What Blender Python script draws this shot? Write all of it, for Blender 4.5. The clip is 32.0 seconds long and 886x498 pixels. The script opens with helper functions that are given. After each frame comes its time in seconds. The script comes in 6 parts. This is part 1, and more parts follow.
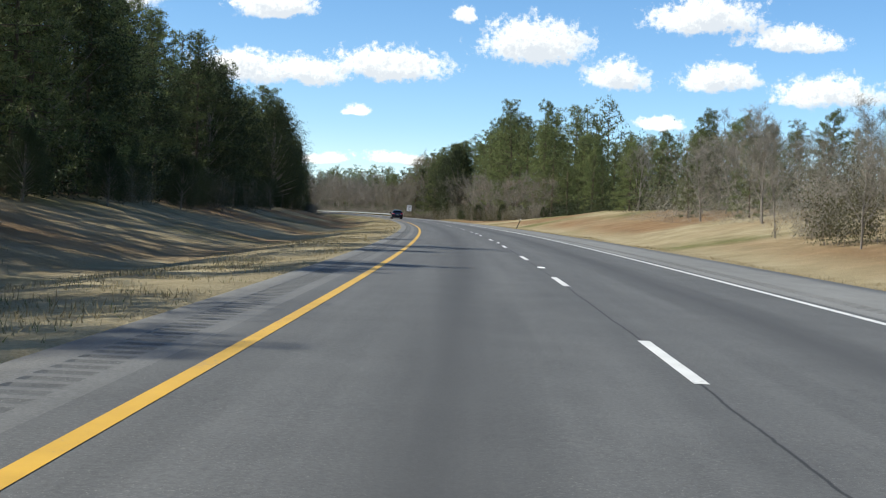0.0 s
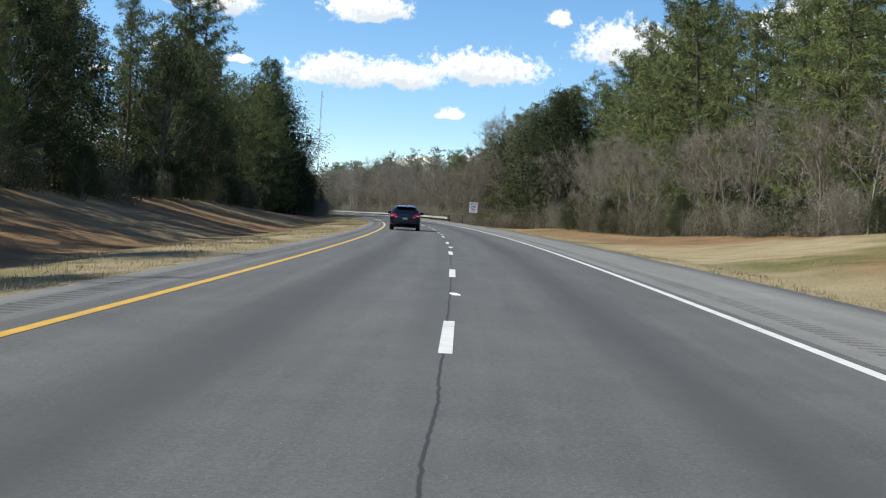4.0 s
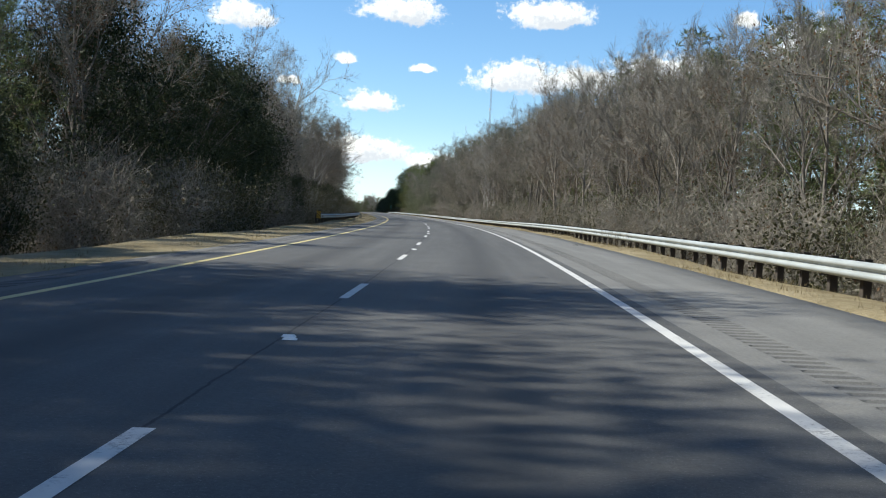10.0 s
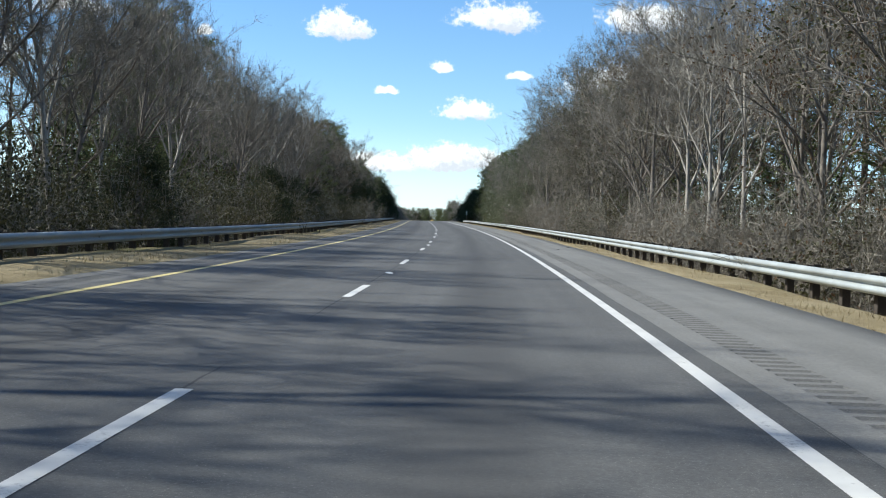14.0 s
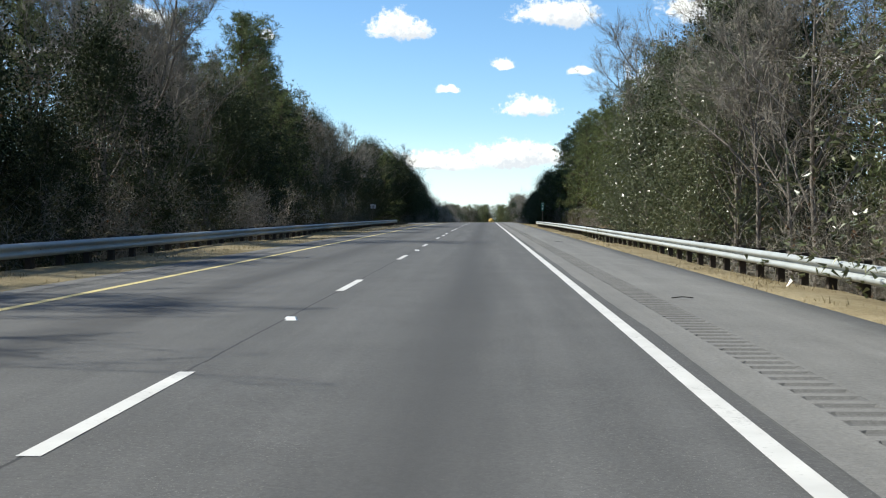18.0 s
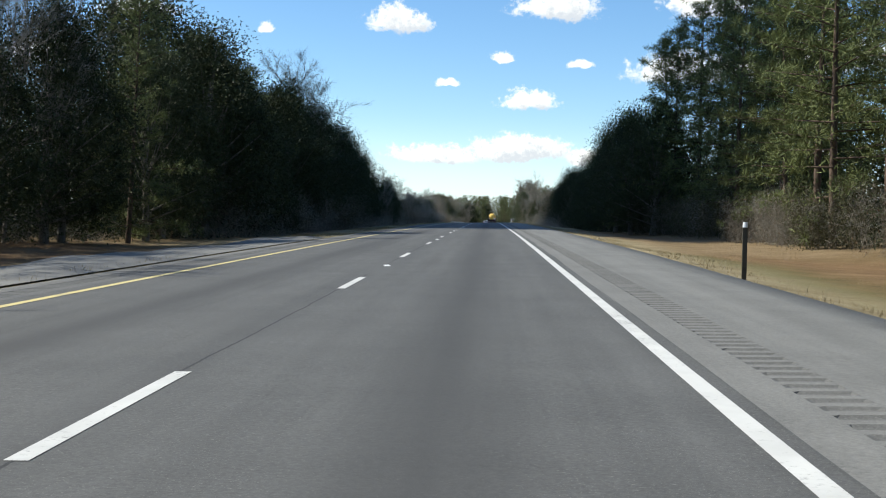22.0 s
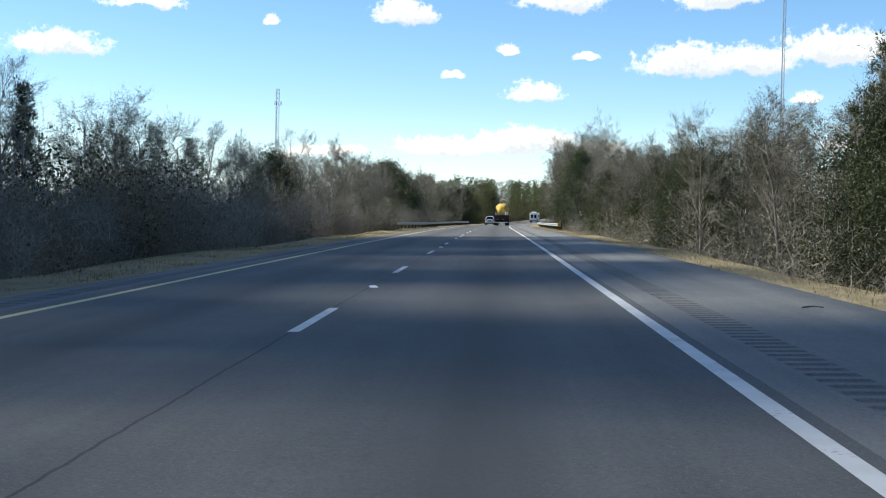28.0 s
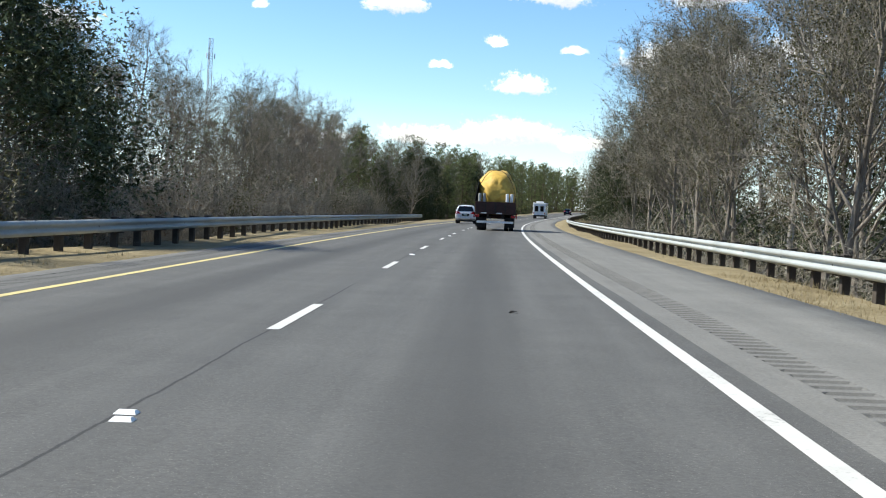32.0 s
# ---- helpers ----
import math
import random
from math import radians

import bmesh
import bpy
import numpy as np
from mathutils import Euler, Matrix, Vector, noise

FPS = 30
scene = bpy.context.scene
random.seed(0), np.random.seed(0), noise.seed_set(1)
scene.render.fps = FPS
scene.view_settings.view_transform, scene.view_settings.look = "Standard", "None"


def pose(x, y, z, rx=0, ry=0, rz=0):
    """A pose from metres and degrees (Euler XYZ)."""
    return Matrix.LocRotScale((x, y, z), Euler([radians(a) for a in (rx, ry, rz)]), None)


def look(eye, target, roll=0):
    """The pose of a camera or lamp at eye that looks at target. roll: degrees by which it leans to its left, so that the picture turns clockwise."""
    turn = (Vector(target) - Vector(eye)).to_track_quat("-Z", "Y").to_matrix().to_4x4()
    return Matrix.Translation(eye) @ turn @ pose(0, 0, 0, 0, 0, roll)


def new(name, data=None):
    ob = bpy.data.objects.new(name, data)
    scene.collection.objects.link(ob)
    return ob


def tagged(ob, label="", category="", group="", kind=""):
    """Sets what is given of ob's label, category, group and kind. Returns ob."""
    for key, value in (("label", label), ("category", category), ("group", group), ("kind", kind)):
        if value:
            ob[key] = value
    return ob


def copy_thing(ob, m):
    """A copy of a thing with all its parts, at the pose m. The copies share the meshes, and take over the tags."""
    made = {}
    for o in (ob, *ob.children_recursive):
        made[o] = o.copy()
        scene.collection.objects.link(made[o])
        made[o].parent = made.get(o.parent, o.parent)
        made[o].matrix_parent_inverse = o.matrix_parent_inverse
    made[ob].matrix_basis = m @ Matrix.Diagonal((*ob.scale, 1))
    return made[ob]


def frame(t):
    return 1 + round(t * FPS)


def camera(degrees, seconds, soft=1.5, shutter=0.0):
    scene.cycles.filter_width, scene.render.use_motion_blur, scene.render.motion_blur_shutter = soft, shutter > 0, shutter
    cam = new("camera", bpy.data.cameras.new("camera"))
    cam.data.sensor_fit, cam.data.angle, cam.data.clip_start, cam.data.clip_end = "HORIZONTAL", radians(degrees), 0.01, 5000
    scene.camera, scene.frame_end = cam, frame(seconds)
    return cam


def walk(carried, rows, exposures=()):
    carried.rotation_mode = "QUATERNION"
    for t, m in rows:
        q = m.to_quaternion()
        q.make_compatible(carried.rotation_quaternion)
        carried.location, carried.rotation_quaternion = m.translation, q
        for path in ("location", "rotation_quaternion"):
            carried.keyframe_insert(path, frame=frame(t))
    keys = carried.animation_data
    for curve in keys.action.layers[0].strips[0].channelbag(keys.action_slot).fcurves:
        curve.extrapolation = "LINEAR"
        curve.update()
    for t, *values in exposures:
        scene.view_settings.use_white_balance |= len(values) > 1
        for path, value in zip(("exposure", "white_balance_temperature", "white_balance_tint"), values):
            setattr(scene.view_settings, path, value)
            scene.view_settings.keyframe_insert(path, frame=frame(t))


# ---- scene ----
# ---- camera and its walk ----
CAM = [
    (0.0, -1.69, 3.35, 1.189, 1.84, -0.96, 2.70),
    (0.5, -1.72, 19.57, 1.385, 2.40, -0.80, 2.55),
    (1.0, -1.90, 35.90, 1.577, 2.78, -0.82, 2.45),
    (1.5, -2.15, 52.56, 1.777, 3.17, -0.94, 2.51),
    (2.0, -2.55, 69.33, 1.979, 3.52, -0.96, 2.63),
    (2.5, -3.10, 86.05, 2.174, 4.17, -0.83, 2.72),
    (3.0, -3.84, 102.78, 2.361, 4.77, -0.96, 2.83),
    (3.5, -4.77, 119.48, 2.551, 5.31, -0.97, 3.02),
    (4.0, -5.88, 136.15, 2.750, 6.18, -0.99, 3.31),
    (4.5, -7.19, 152.82, 2.953, 6.93, -1.02, 3.62),
    (5.0, -8.71, 169.53, 3.154, 7.70, -1.04, 3.86),
    (5.5, -10.45, 186.32, 3.354, 8.37, -0.91, 3.95),
    (6.0, -12.44, 203.23, 3.550, 9.14, -1.07, 3.82),
    (6.5, -14.69, 220.33, 3.743, 9.81, -0.95, 3.37),
    (7.0, -17.16, 237.33, 3.936, 10.38, -1.06, 2.97),
    (7.5, -19.74, 253.94, 4.126, 11.07, -1.11, 2.99),
    (8.0, -22.48, 270.33, 4.314, 11.94, -1.04, 3.13),
    (8.5, -25.41, 286.52, 4.507, 12.45, -1.14, 3.19),
    (9.0, -28.55, 302.73, 4.707, 13.05, -1.02, 3.24),
    (9.5, -32.00, 319.37, 4.917, 13.97, -1.11, 3.24),
    (10.0, -35.65, 335.97, 5.135, 14.75, -1.14, 3.20),
    (10.5, -39.39, 352.12, 5.345, 15.13, -1.07, 3.09),
    (11.0, -43.26, 368.06, 5.542, 15.74, -1.15, 2.99),
    (11.5, -47.23, 383.81, 5.729, 16.10, -1.20, 3.02),
    (12.0, -51.36, 399.55, 5.904, 16.77, -1.11, 3.00),
    (12.5, -55.67, 415.46, 6.069, 17.40, -1.07, 2.68),
    (13.0, -60.20, 431.51, 6.219, 18.11, -1.08, 2.38),
    (13.5, -65.07, 447.77, 6.365, 18.88, -1.17, 2.38),
    (14.0, -70.10, 463.99, 6.512, 19.42, -0.99, 2.46),
    (14.5, -75.13, 479.86, 6.661, 19.97, -1.26, 2.48),
    (15.0, -80.27, 495.60, 6.812, 20.34, -1.00, 2.46),
    (15.5, -85.53, 511.37, 6.976, 21.17, -1.15, 2.32),
    (16.0, -90.90, 527.11, 7.155, 21.27, -1.05, 2.07),
    (16.5, -96.37, 542.84, 7.343, 21.66, -1.09, 1.75),
    (17.0, -101.95, 558.56, 7.529, 21.99, -1.13, 1.42),
    (17.5, -107.64, 574.27, 7.712, 22.24, -1.06, 1.15),
    (18.0, -113.43, 589.97, 7.886, 22.49, -1.17, 0.98),
    (18.5, -119.30, 605.68, 8.051, 22.71, -1.21, 0.91),
    (19.0, -125.20, 621.43, 8.211, 22.79, -1.17, 0.89),
    (19.5, -131.16, 637.28, 8.375, 22.75, -1.26, 0.92),
    (20.0, -137.12, 653.09, 8.540, 22.85, -1.26, 0.98),
    (20.5, -143.02, 668.66, 8.693, 22.86, -1.21, 1.09),
    (21.0, -148.89, 684.22, 8.836, 22.50, -1.22, 1.19),
    (21.5, -154.72, 699.98, 8.971, 22.39, -1.33, 1.16),
    (22.0, -160.52, 715.75, 9.099, 22.45, -1.48, 1.14),
    (22.5, -166.30, 731.40, 9.218, 22.59, -1.38, 1.29),
    (23.0, -172.10, 747.05, 9.318, 22.63, -1.42, 1.42),
    (23.5, -177.99, 762.86, 9.398, 22.84, -1.49, 1.36),
    (24.0, -183.88, 778.62, 9.463, 22.79, -1.55, 1.30),
    (24.5, -189.67, 794.13, 9.512, 22.78, -1.47, 1.40),
    (25.0, -195.43, 809.60, 9.551, 22.76, -1.56, 1.52),
    (25.5, -201.23, 825.21, 9.585, 22.77, -1.54, 1.54),
    (26.0, -207.05, 840.90, 9.612, 22.75, -1.63, 1.47),
    (26.5, -212.89, 856.66, 9.624, 22.73, -1.68, 1.37),
    (27.0, -218.75, 872.45, 9.620, 22.71, -1.74, 1.25),
    (27.5, -224.62, 888.26, 9.600, 22.76, -1.82, 1.16),
    (28.0, -230.50, 904.07, 9.564, 22.70, -1.85, 1.13),
    (28.5, -236.38, 919.86, 9.515, 22.60, -1.99, 1.16),
    (29.0, -242.26, 935.68, 9.452, 22.74, -1.96, 1.23),
    (29.5, -248.18, 951.64, 9.371, 22.66, -2.05, 1.30),
    (30.0, -254.08, 967.56, 9.275, 22.57, -2.19, 1.47),
    (30.5, -259.92, 983.26, 9.167, 22.31, -2.25, 1.90),
    (31.0, -265.72, 998.92, 9.045, 22.09, -2.27, 2.39),
    (31.5, -271.46, 1014.71, 8.911, 21.98, -2.44, 2.74),
    (32.0, -277.16, 1030.53, 8.771, 21.82, -2.30, 3.08),
]


def aim(x, y, z, yaw, pitch, roll):
    a, e = radians(yaw), radians(pitch)
    way = Vector((-math.sin(a) * math.cos(e), math.cos(a) * math.cos(e), math.sin(e)))
    eye = Vector((x, y, z))
    return look(eye, eye + way * 10, roll)


cam = camera(40.1, 32.0, soft=1.1)
walk(cam, [(r[0], aim(*r[1:])) for r in CAM],
     exposures=[(0, 0.54, 6600, 5), (10, 0.54, 6550, 5), (12, 0.72, 6500, 5), (13, 0.72, 6500, 5), (14, 0.56, 6300, 5), (15, 0.64, 6450, 5), (18, 0.56, 6650, 5), (23, 0.46, 6550, 5), (24, 0.32, 6400, 5), (25, 0.4, 6800, 5), (28, 0.64, 6650, 5), (30, 0.5, 6500, 5), (31, 0.56, 6600, 5), (32, 0.72, 6700, 5)])

# ---- world, sun, exposure ----
SUN_AZ, SUN_EL = 100.0, 43.5
sun = new("sun", bpy.data.lights.new("sun", "SUN"))
sun.data.energy, sun.data.angle, sun.data.color = 5.0, radians(0.55), (1.0, 0.965, 0.90)
sun_a, sun_e = radians(SUN_AZ), radians(SUN_EL)
sun.matrix_world = look((0, 0, 60), Vector((0, 0, 60)) - Vector((-math.sin(sun_a) * math.cos(sun_e), math.cos(sun_a) * math.cos(sun_e), math.sin(sun_e))))

world = bpy.data.worlds.new("sky")
scene.world = world
world.use_nodes = True
wt = world.node_tree
wt.nodes.clear()


class Graph:
    """Short calls for building node trees."""

    def __init__(self, tree):
        self.t = tree

    def node(self, kind, **props):
        n = self.t.nodes.new(kind)
        for k, v in props.items():
            setattr(n, k, v)
        return n

    def put(self, socket, value):
        if isinstance(value, bpy.types.NodeSocket):
            self.t.links.new(value, socket)
        elif value is not None:
            socket.default_value = value

    def math(self, op, a, b=None, c=None, clamp=False):
        n = self.node("ShaderNodeMath", operation=op, use_clamp=clamp)
        for i, v in enumerate((a, b, c)):
            self.put(n.inputs[i], v)
        return n.outputs[0]

    def vec(self, op, a, b=None):
        n = self.node("ShaderNodeVectorMath", operation=op)
        self.put(n.inputs[0], a)
        if b is not None:
            self.put(n.inputs[1], b)
        return n.outputs["Value"] if op in ("LENGTH", "DOT_PRODUCT") else n.outputs["Vector"]

    def noise(self, vector, scale, detail=3.0, rough=0.55, dist=0.0):
        n = self.node("ShaderNodeTexNoise")
        self.put(n.inputs["Vector"], vector)
        for k, v in (("Scale", scale), ("Detail", detail), ("Roughness", rough), ("Distortion", dist)):
            n.inputs[k].default_value = v
        return n.outputs["Fac"]

    def ramp(self, fac, *stops):
        n = self.node("ShaderNodeValToRGB")
        self.put(n.inputs[0], fac)
        el = n.color_ramp.elements
        while len(el) < len(stops):
            el.new(0.5)
        for s, (p, c) in zip(el, stops):
            s.position, s.color = p, (*c, 1) if len(c) == 3 else c
        return n.outputs[0]

    def step(self, x, lo, hi):
        n = self.node("ShaderNodeMapRange", interpolation_type="SMOOTHSTEP")
        self.put(n.inputs[0], x)
        n.inputs[1].default_value, n.inputs[2].default_value = lo, hi
        return n.outputs[0]

    def mix(self, fac, a, b, blend="MIX"):
        n = self.node("ShaderNodeMix", data_type="RGBA", blend_type=blend)
        self.put(n.inputs[0], fac)
        for s, v in ((n.inputs[6], a), (n.inputs[7], b)):
            self.put(s, (*v, 1) if isinstance(v, tuple) and len(v) == 3 else v)
        return n.outputs[2]


# Fair-weather clouds by their bearing, height over the horizon and half sizes, in degrees
CLOUDS = [
    (10.4, 10.0, 2.2, 0.8), (11.4, 7.0, 2.9, 0.95), (4.9, 7.6, 3.4, 0.95), (-2.1, 8.9, 2.9, 1.35), (-5.9, 7.5, 1.7, 0.9),
    (-10.0, 10.2, 3.0, 1.1), (-13.7, 9.2, 2.5, 0.7), (-15.4, 6.9, 2.6, 0.9), (-10.5, 7.5, 2.0, 0.8), (6.2, 5.4, 0.8, 0.35),
    (4.0, 3.2, 1.7, 0.4), (7.6, 3.1, 1.4, 0.4), (-8.0, 5.4, 1.3, 0.45), (17.3, 9.9, 2.1, 0.85), (24.8, 9.2, 1.8, 0.75),
    (19.7, 7.6, 0.85, 0.32), (18.4, 5.6, 1.6, 0.55), (22.4, 6.3, 0.5, 0.26), (16.1, 7.1, 0.6, 0.25), (23.0, 3.0, 2.5, 0.6),
    (19.0, 3.3, 2.9, 0.8), (15.8, 3.0, 1.8, 0.5), (40.4, 7.1, 2.4, 0.75), (36.7, 9.2, 2.0, 0.5), (8.6, 7.0, 2.2, 0.8),
    (28.5, 2.6, 2.5, 0.4), (1.4, 9.9, 0.8, 0.5), (31.0, 8.6, 0.5, 0.3)]
g = Graph(wt)
way = g.node("ShaderNodeTexCoord").outputs["Generated"]
sep = g.node("ShaderNodeSeparateXYZ")
g.put(sep.inputs[0], way)
bearing = g.math("MULTIPLY", g.math("ARCTAN2", g.math("MULTIPLY", sep.outputs[0], -1.0), sep.outputs[1]), 57.2958)
height = g.math("MULTIPLY", g.math("ARCSINE", sep.outputs[2]), 57.2958)
comb = g.node("ShaderNodeCombineXYZ")
g.put(comb.inputs[0], bearing), g.put(comb.inputs[1], height)
flat = comb.outputs[0]
warp = g.node("ShaderNodeTexNoise")
g.put(warp.inputs["Vector"], flat)
warp.inputs["Scale"].default_value, warp.inputs["Detail"].default_value = 0.55, 4.0
off = g.vec("MULTIPLY", g.vec("SUBTRACT", warp.outputs["Color"], (0.5, 0.5, 0.5)), (1.7, 0.9, 0.0))
bent = g.vec("ADD", flat, off)


def cloud_field(at):
    field = None
    for az, el, w, h in CLOUDS:
        # the base is flatter than the heaped top
        d = g.vec("MULTIPLY", g.vec("SUBTRACT", at, (az, el - 0.25 * h, 0.0)), (1 / w, 1 / h, 0.0))
        d = g.vec("MAXIMUM", g.vec("MULTIPLY", d, (1.0, 0.82, 0.0)), g.vec("MULTIPLY", d, (1.0, -1.75, 0.0)))
        f = g.math("SUBTRACT", 1.0, g.vec("LENGTH", g.vec("MAXIMUM", d, g.vec("MULTIPLY", d, (-1.0, 1.0, 0.0)))))
        field = f if field is None else g.math("MAXIMUM", field, f)
    return field


field = cloud_field(bent)
puff = g.noise(flat, 1.6, 5.0, 0.6)
fray = g.math("ADD", g.math("MULTIPLY", g.math("SUBTRACT", puff, 0.5), 1.2), g.math("MULTIPLY", g.math("SUBTRACT", g.noise(flat, 3.6, 5.0, 0.6), 0.5), 0.95))
wisp = g.math("MULTIPLY", g.math("SUBTRACT", g.noise(flat, 11.0, 4.0, 0.65), 0.5), 0.3)
dens = g.step(g.math("ADD", g.math("ADD", field, fray), wisp), -0.06, 0.44)
# the rest of the sky, overhead and behind, carries the same broken cloud
away = g.math("MAXIMUM", g.step(height, 12.5, 17.0), g.step(g.math("ABSOLUTE", g.math("SUBTRACT", bearing, 12.0)), 33.0, 44.0))
rest = g.math("MULTIPLY", g.step(g.noise(flat, 0.09, 5.0, 0.55), 0.58, 0.70), g.math("MULTIPLY", away, g.step(height, 1.0, 4.0)))
dens = g.math("MAXIMUM", dens, rest)
haze = g.math("MULTIPLY", g.math("SUBTRACT", 1.0, g.step(height, 0.0, 5.0)), 0.38)
sky = g.node("ShaderNodeTexSky", sky_type="NISHITA", sun_disc=False)
sky.sun_elevation, sky.sun_rotation = radians(SUN_EL), radians(-SUN_AZ)
sky.air_density, sky.dust_density, sky.ozone_density = 0.75, 0.25, 2.5
tone = g.node("ShaderNodeHueSaturation")
tone.inputs["Saturation"].default_value, tone.inputs["Value"].default_value = 1.18, 1.0
g.put(tone.inputs["Color"], sky.outputs[0])
# the side towards the sun is bright, the belly grey
thick = g.math("ADD", cloud_field(g.vec("ADD", bent, (0.35, 0.5, 0.0))), g.math("MULTIPLY", fray, 1.3))
belly = g.math("SUBTRACT", 1.0, g.step(g.math("ADD", thick, g.math("MULTIPLY", wisp, 1.5)), -0.1, 0.75))
cloud = g.mix(belly, (4.5, 4.7, 5.15), (7.0, 6.95, 6.85))
col = g.mix(haze, tone.outputs[0], (6.0, 7.6, 9.0))
col = g.mix(g.math("MULTIPLY", dens, 0.95), col, cloud)
back = g.node("ShaderNodeBackground")
g.put(back.inputs[0], col)
back.inputs[1].default_value = 0.125
out = g.node("ShaderNodeOutputWorld")
wt.links.new(back.outputs[0], out.inputs[0])

# ---- materials ----


def material(name, rough=0.8, metal=0.0, spec=0.3):
    m = bpy.data.materials.new(name)
    m.use_nodes = True
    gr = Graph(m.node_tree)
    b = m.node_tree.nodes["Principled BSDF"]
    b.inputs["Roughness"].default_value, b.inputs["Metallic"].default_value = rough, metal
    b.inputs["Specular IOR Level"].default_value = spec
    return m, gr, b


def bump(gr, b, heightmap, strength, dist):
    n = gr.node("ShaderNodeBump")
    n.inputs["Strength"].default_value, n.inputs["Distance"].default_value = strength, dist
    gr.put(n.inputs["Height"], heightmap)
    gr.put(b.inputs["Normal"], n.outputs[0])


def simple(name, colour, rough=0.6, metal=0.0, spec=0.4, vary=0.15, scale=3.0, grain=40.0, bumpy=0.0):
    m, gr, b = material(name, rough, metal, spec)
    co = gr.node("ShaderNodeTexCoord").outputs["Object"]
    v = gr.math("ADD", gr.math("MULTIPLY", gr.noise(co, scale, 4.0), 0.7), gr.math("MULTIPLY", gr.noise(co, grain, 2.0), 0.3))
    lo, hi = [c * (1 - vary) for c in colour], [min(1, c * (1 + vary)) for c in colour]
    gr.put(b.inputs["Base Color"], gr.ramp(v, (0.3, lo), (0.7, hi)))
    if bumpy:
        bump(gr, b, gr.noise(co, grain, 3.0), bumpy, 0.01)
    return m


def lanes_uv(gr):
    n = gr.node("ShaderNodeUVMap", uv_map="lane")
    s = gr.node("ShaderNodeSeparateXYZ")
    gr.put(s.inputs[0], n.outputs[0])
    return s.outputs[0], s.outputs[1], n.outputs[0]


def asphalt(name, base, wear):
    m, gr, b = material(name, 0.82, 0, 0.32)
    lat, along, uv = lanes_uv(gr)
    pos = gr.node("ShaderNodeNewGeometry").outputs["Position"]
    stretched = gr.vec("MULTIPLY", uv, (1.6, 0.05, 1.0))
    grain = gr.noise(pos, 30.0, 5.0, 0.82)
    chips = gr.step(gr.noise(pos, 75.0, 2.0, 0.6), 0.61, 0.72)
    mott = gr.noise(pos, 0.9, 4.0, 0.6)
    streak = gr.noise(stretched, 1.3, 4.0, 0.6)
    v = gr.math("ADD", gr.math("MULTIPLY", grain, 0.75), gr.math("ADD", gr.math("MULTIPLY", mott, 0.24), gr.math("MULTIPLY", streak, 0.35)))
    c = gr.ramp(v, (0.46, [k * 0.55 for k in base]), (0.88, [k * 1.42 for k in base]))
    c = gr.mix(gr.math("MULTIPLY", chips, 0.75), c, (0.216, 0.208, 0.192))
    if wear:
        # oil drip along the middle of each lane, the crack beside the lane dashes and a dark seam past the edge line
        wob = gr.math("MULTIPLY", gr.math("SUBTRACT", gr.noise(gr.vec("MULTIPLY", uv, (0.0, 1.0, 0.0)), 0.35, 4.0, 0.7), 0.5), 0.11)
        wob = gr.math("ADD", wob, gr.math("MULTIPLY", gr.math("SUBTRACT", gr.noise(gr.vec("MULTIPLY", uv, (0.0, 1.0, 0.0)), 5.0, 4.0, 0.7), 0.5), 0.034))
        near = gr.math("ABSOLUTE", gr.math("SUBTRACT", gr.math("ABSOLUTE", lat), 1.83))
        oil = gr.math("SUBTRACT", 1.0, gr.step(gr.math("ADD", near, gr.math("MULTIPLY", streak, 0.35)), 0.1, 0.98))
        c = gr.mix(gr.math("MULTIPLY", oil, 0.75), c, (0.048, 0.047, 0.046), "MIX")
        gape = gr.math("MULTIPLY", gr.math("SUBTRACT", gr.step(along, 360.0, 384.0), gr.step(along, 428.0, 470.0)), 0.007)
        crack = gr.math("SUBTRACT", 1.0, gr.step(gr.math("SUBTRACT", gr.math("ABSOLUTE", gr.math("ADD", gr.math("ADD", lat, 0.02), wob)), gape), 0.006, 0.018))
        gap = gr.step(gr.noise(gr.vec("MULTIPLY", uv, (0.0, 1.0, 0.0)), 0.09, 2.0), 0.36, 0.44)
        c = gr.mix(gr.math("MULTIPLY", gr.math("MULTIPLY", crack, gap), 0.9), c, (0.016, 0.016, 0.017))
        bandm = gr.math("SUBTRACT", 1.0, gr.step(gr.math("ABSOLUTE", gr.math("ADD", gr.math("ADD", lat, 0.1), wob)), 0.1, 0.42))
        c = gr.mix(gr.math("MULTIPLY", bandm, 0.22), c, (0.05, 0.05, 0.05))
    gr.put(b.inputs["Base Color"], c)
    bump(gr, b, gr.math("ADD", grain, gr.math("MULTIPLY", mott, 0.5)), 0.35, 0.006)
    return m


M_ROAD = asphalt("asphalt_lanes", (0.086, 0.0852, 0.0825), True)
M_INNER = asphalt("asphalt_inner_shoulder", (0.114, 0.112, 0.107), False)
M_SHOULDER = asphalt("asphalt_shoulder", (0.16, 0.157, 0.147), False)
# dark joint tone, which also paints shade into the inner strip's grooves
M_SEAM_GROOVE_SHADE = asphalt("asphalt_seam_groove_shade", (0.08, 0.08, 0.0784), False)
# shoulder asphalt darkened to paint in the shade of the milled grooves
M_GROOVE_SHADE = asphalt("asphalt_groove_shade", (0.112, 0.109, 0.102), False)


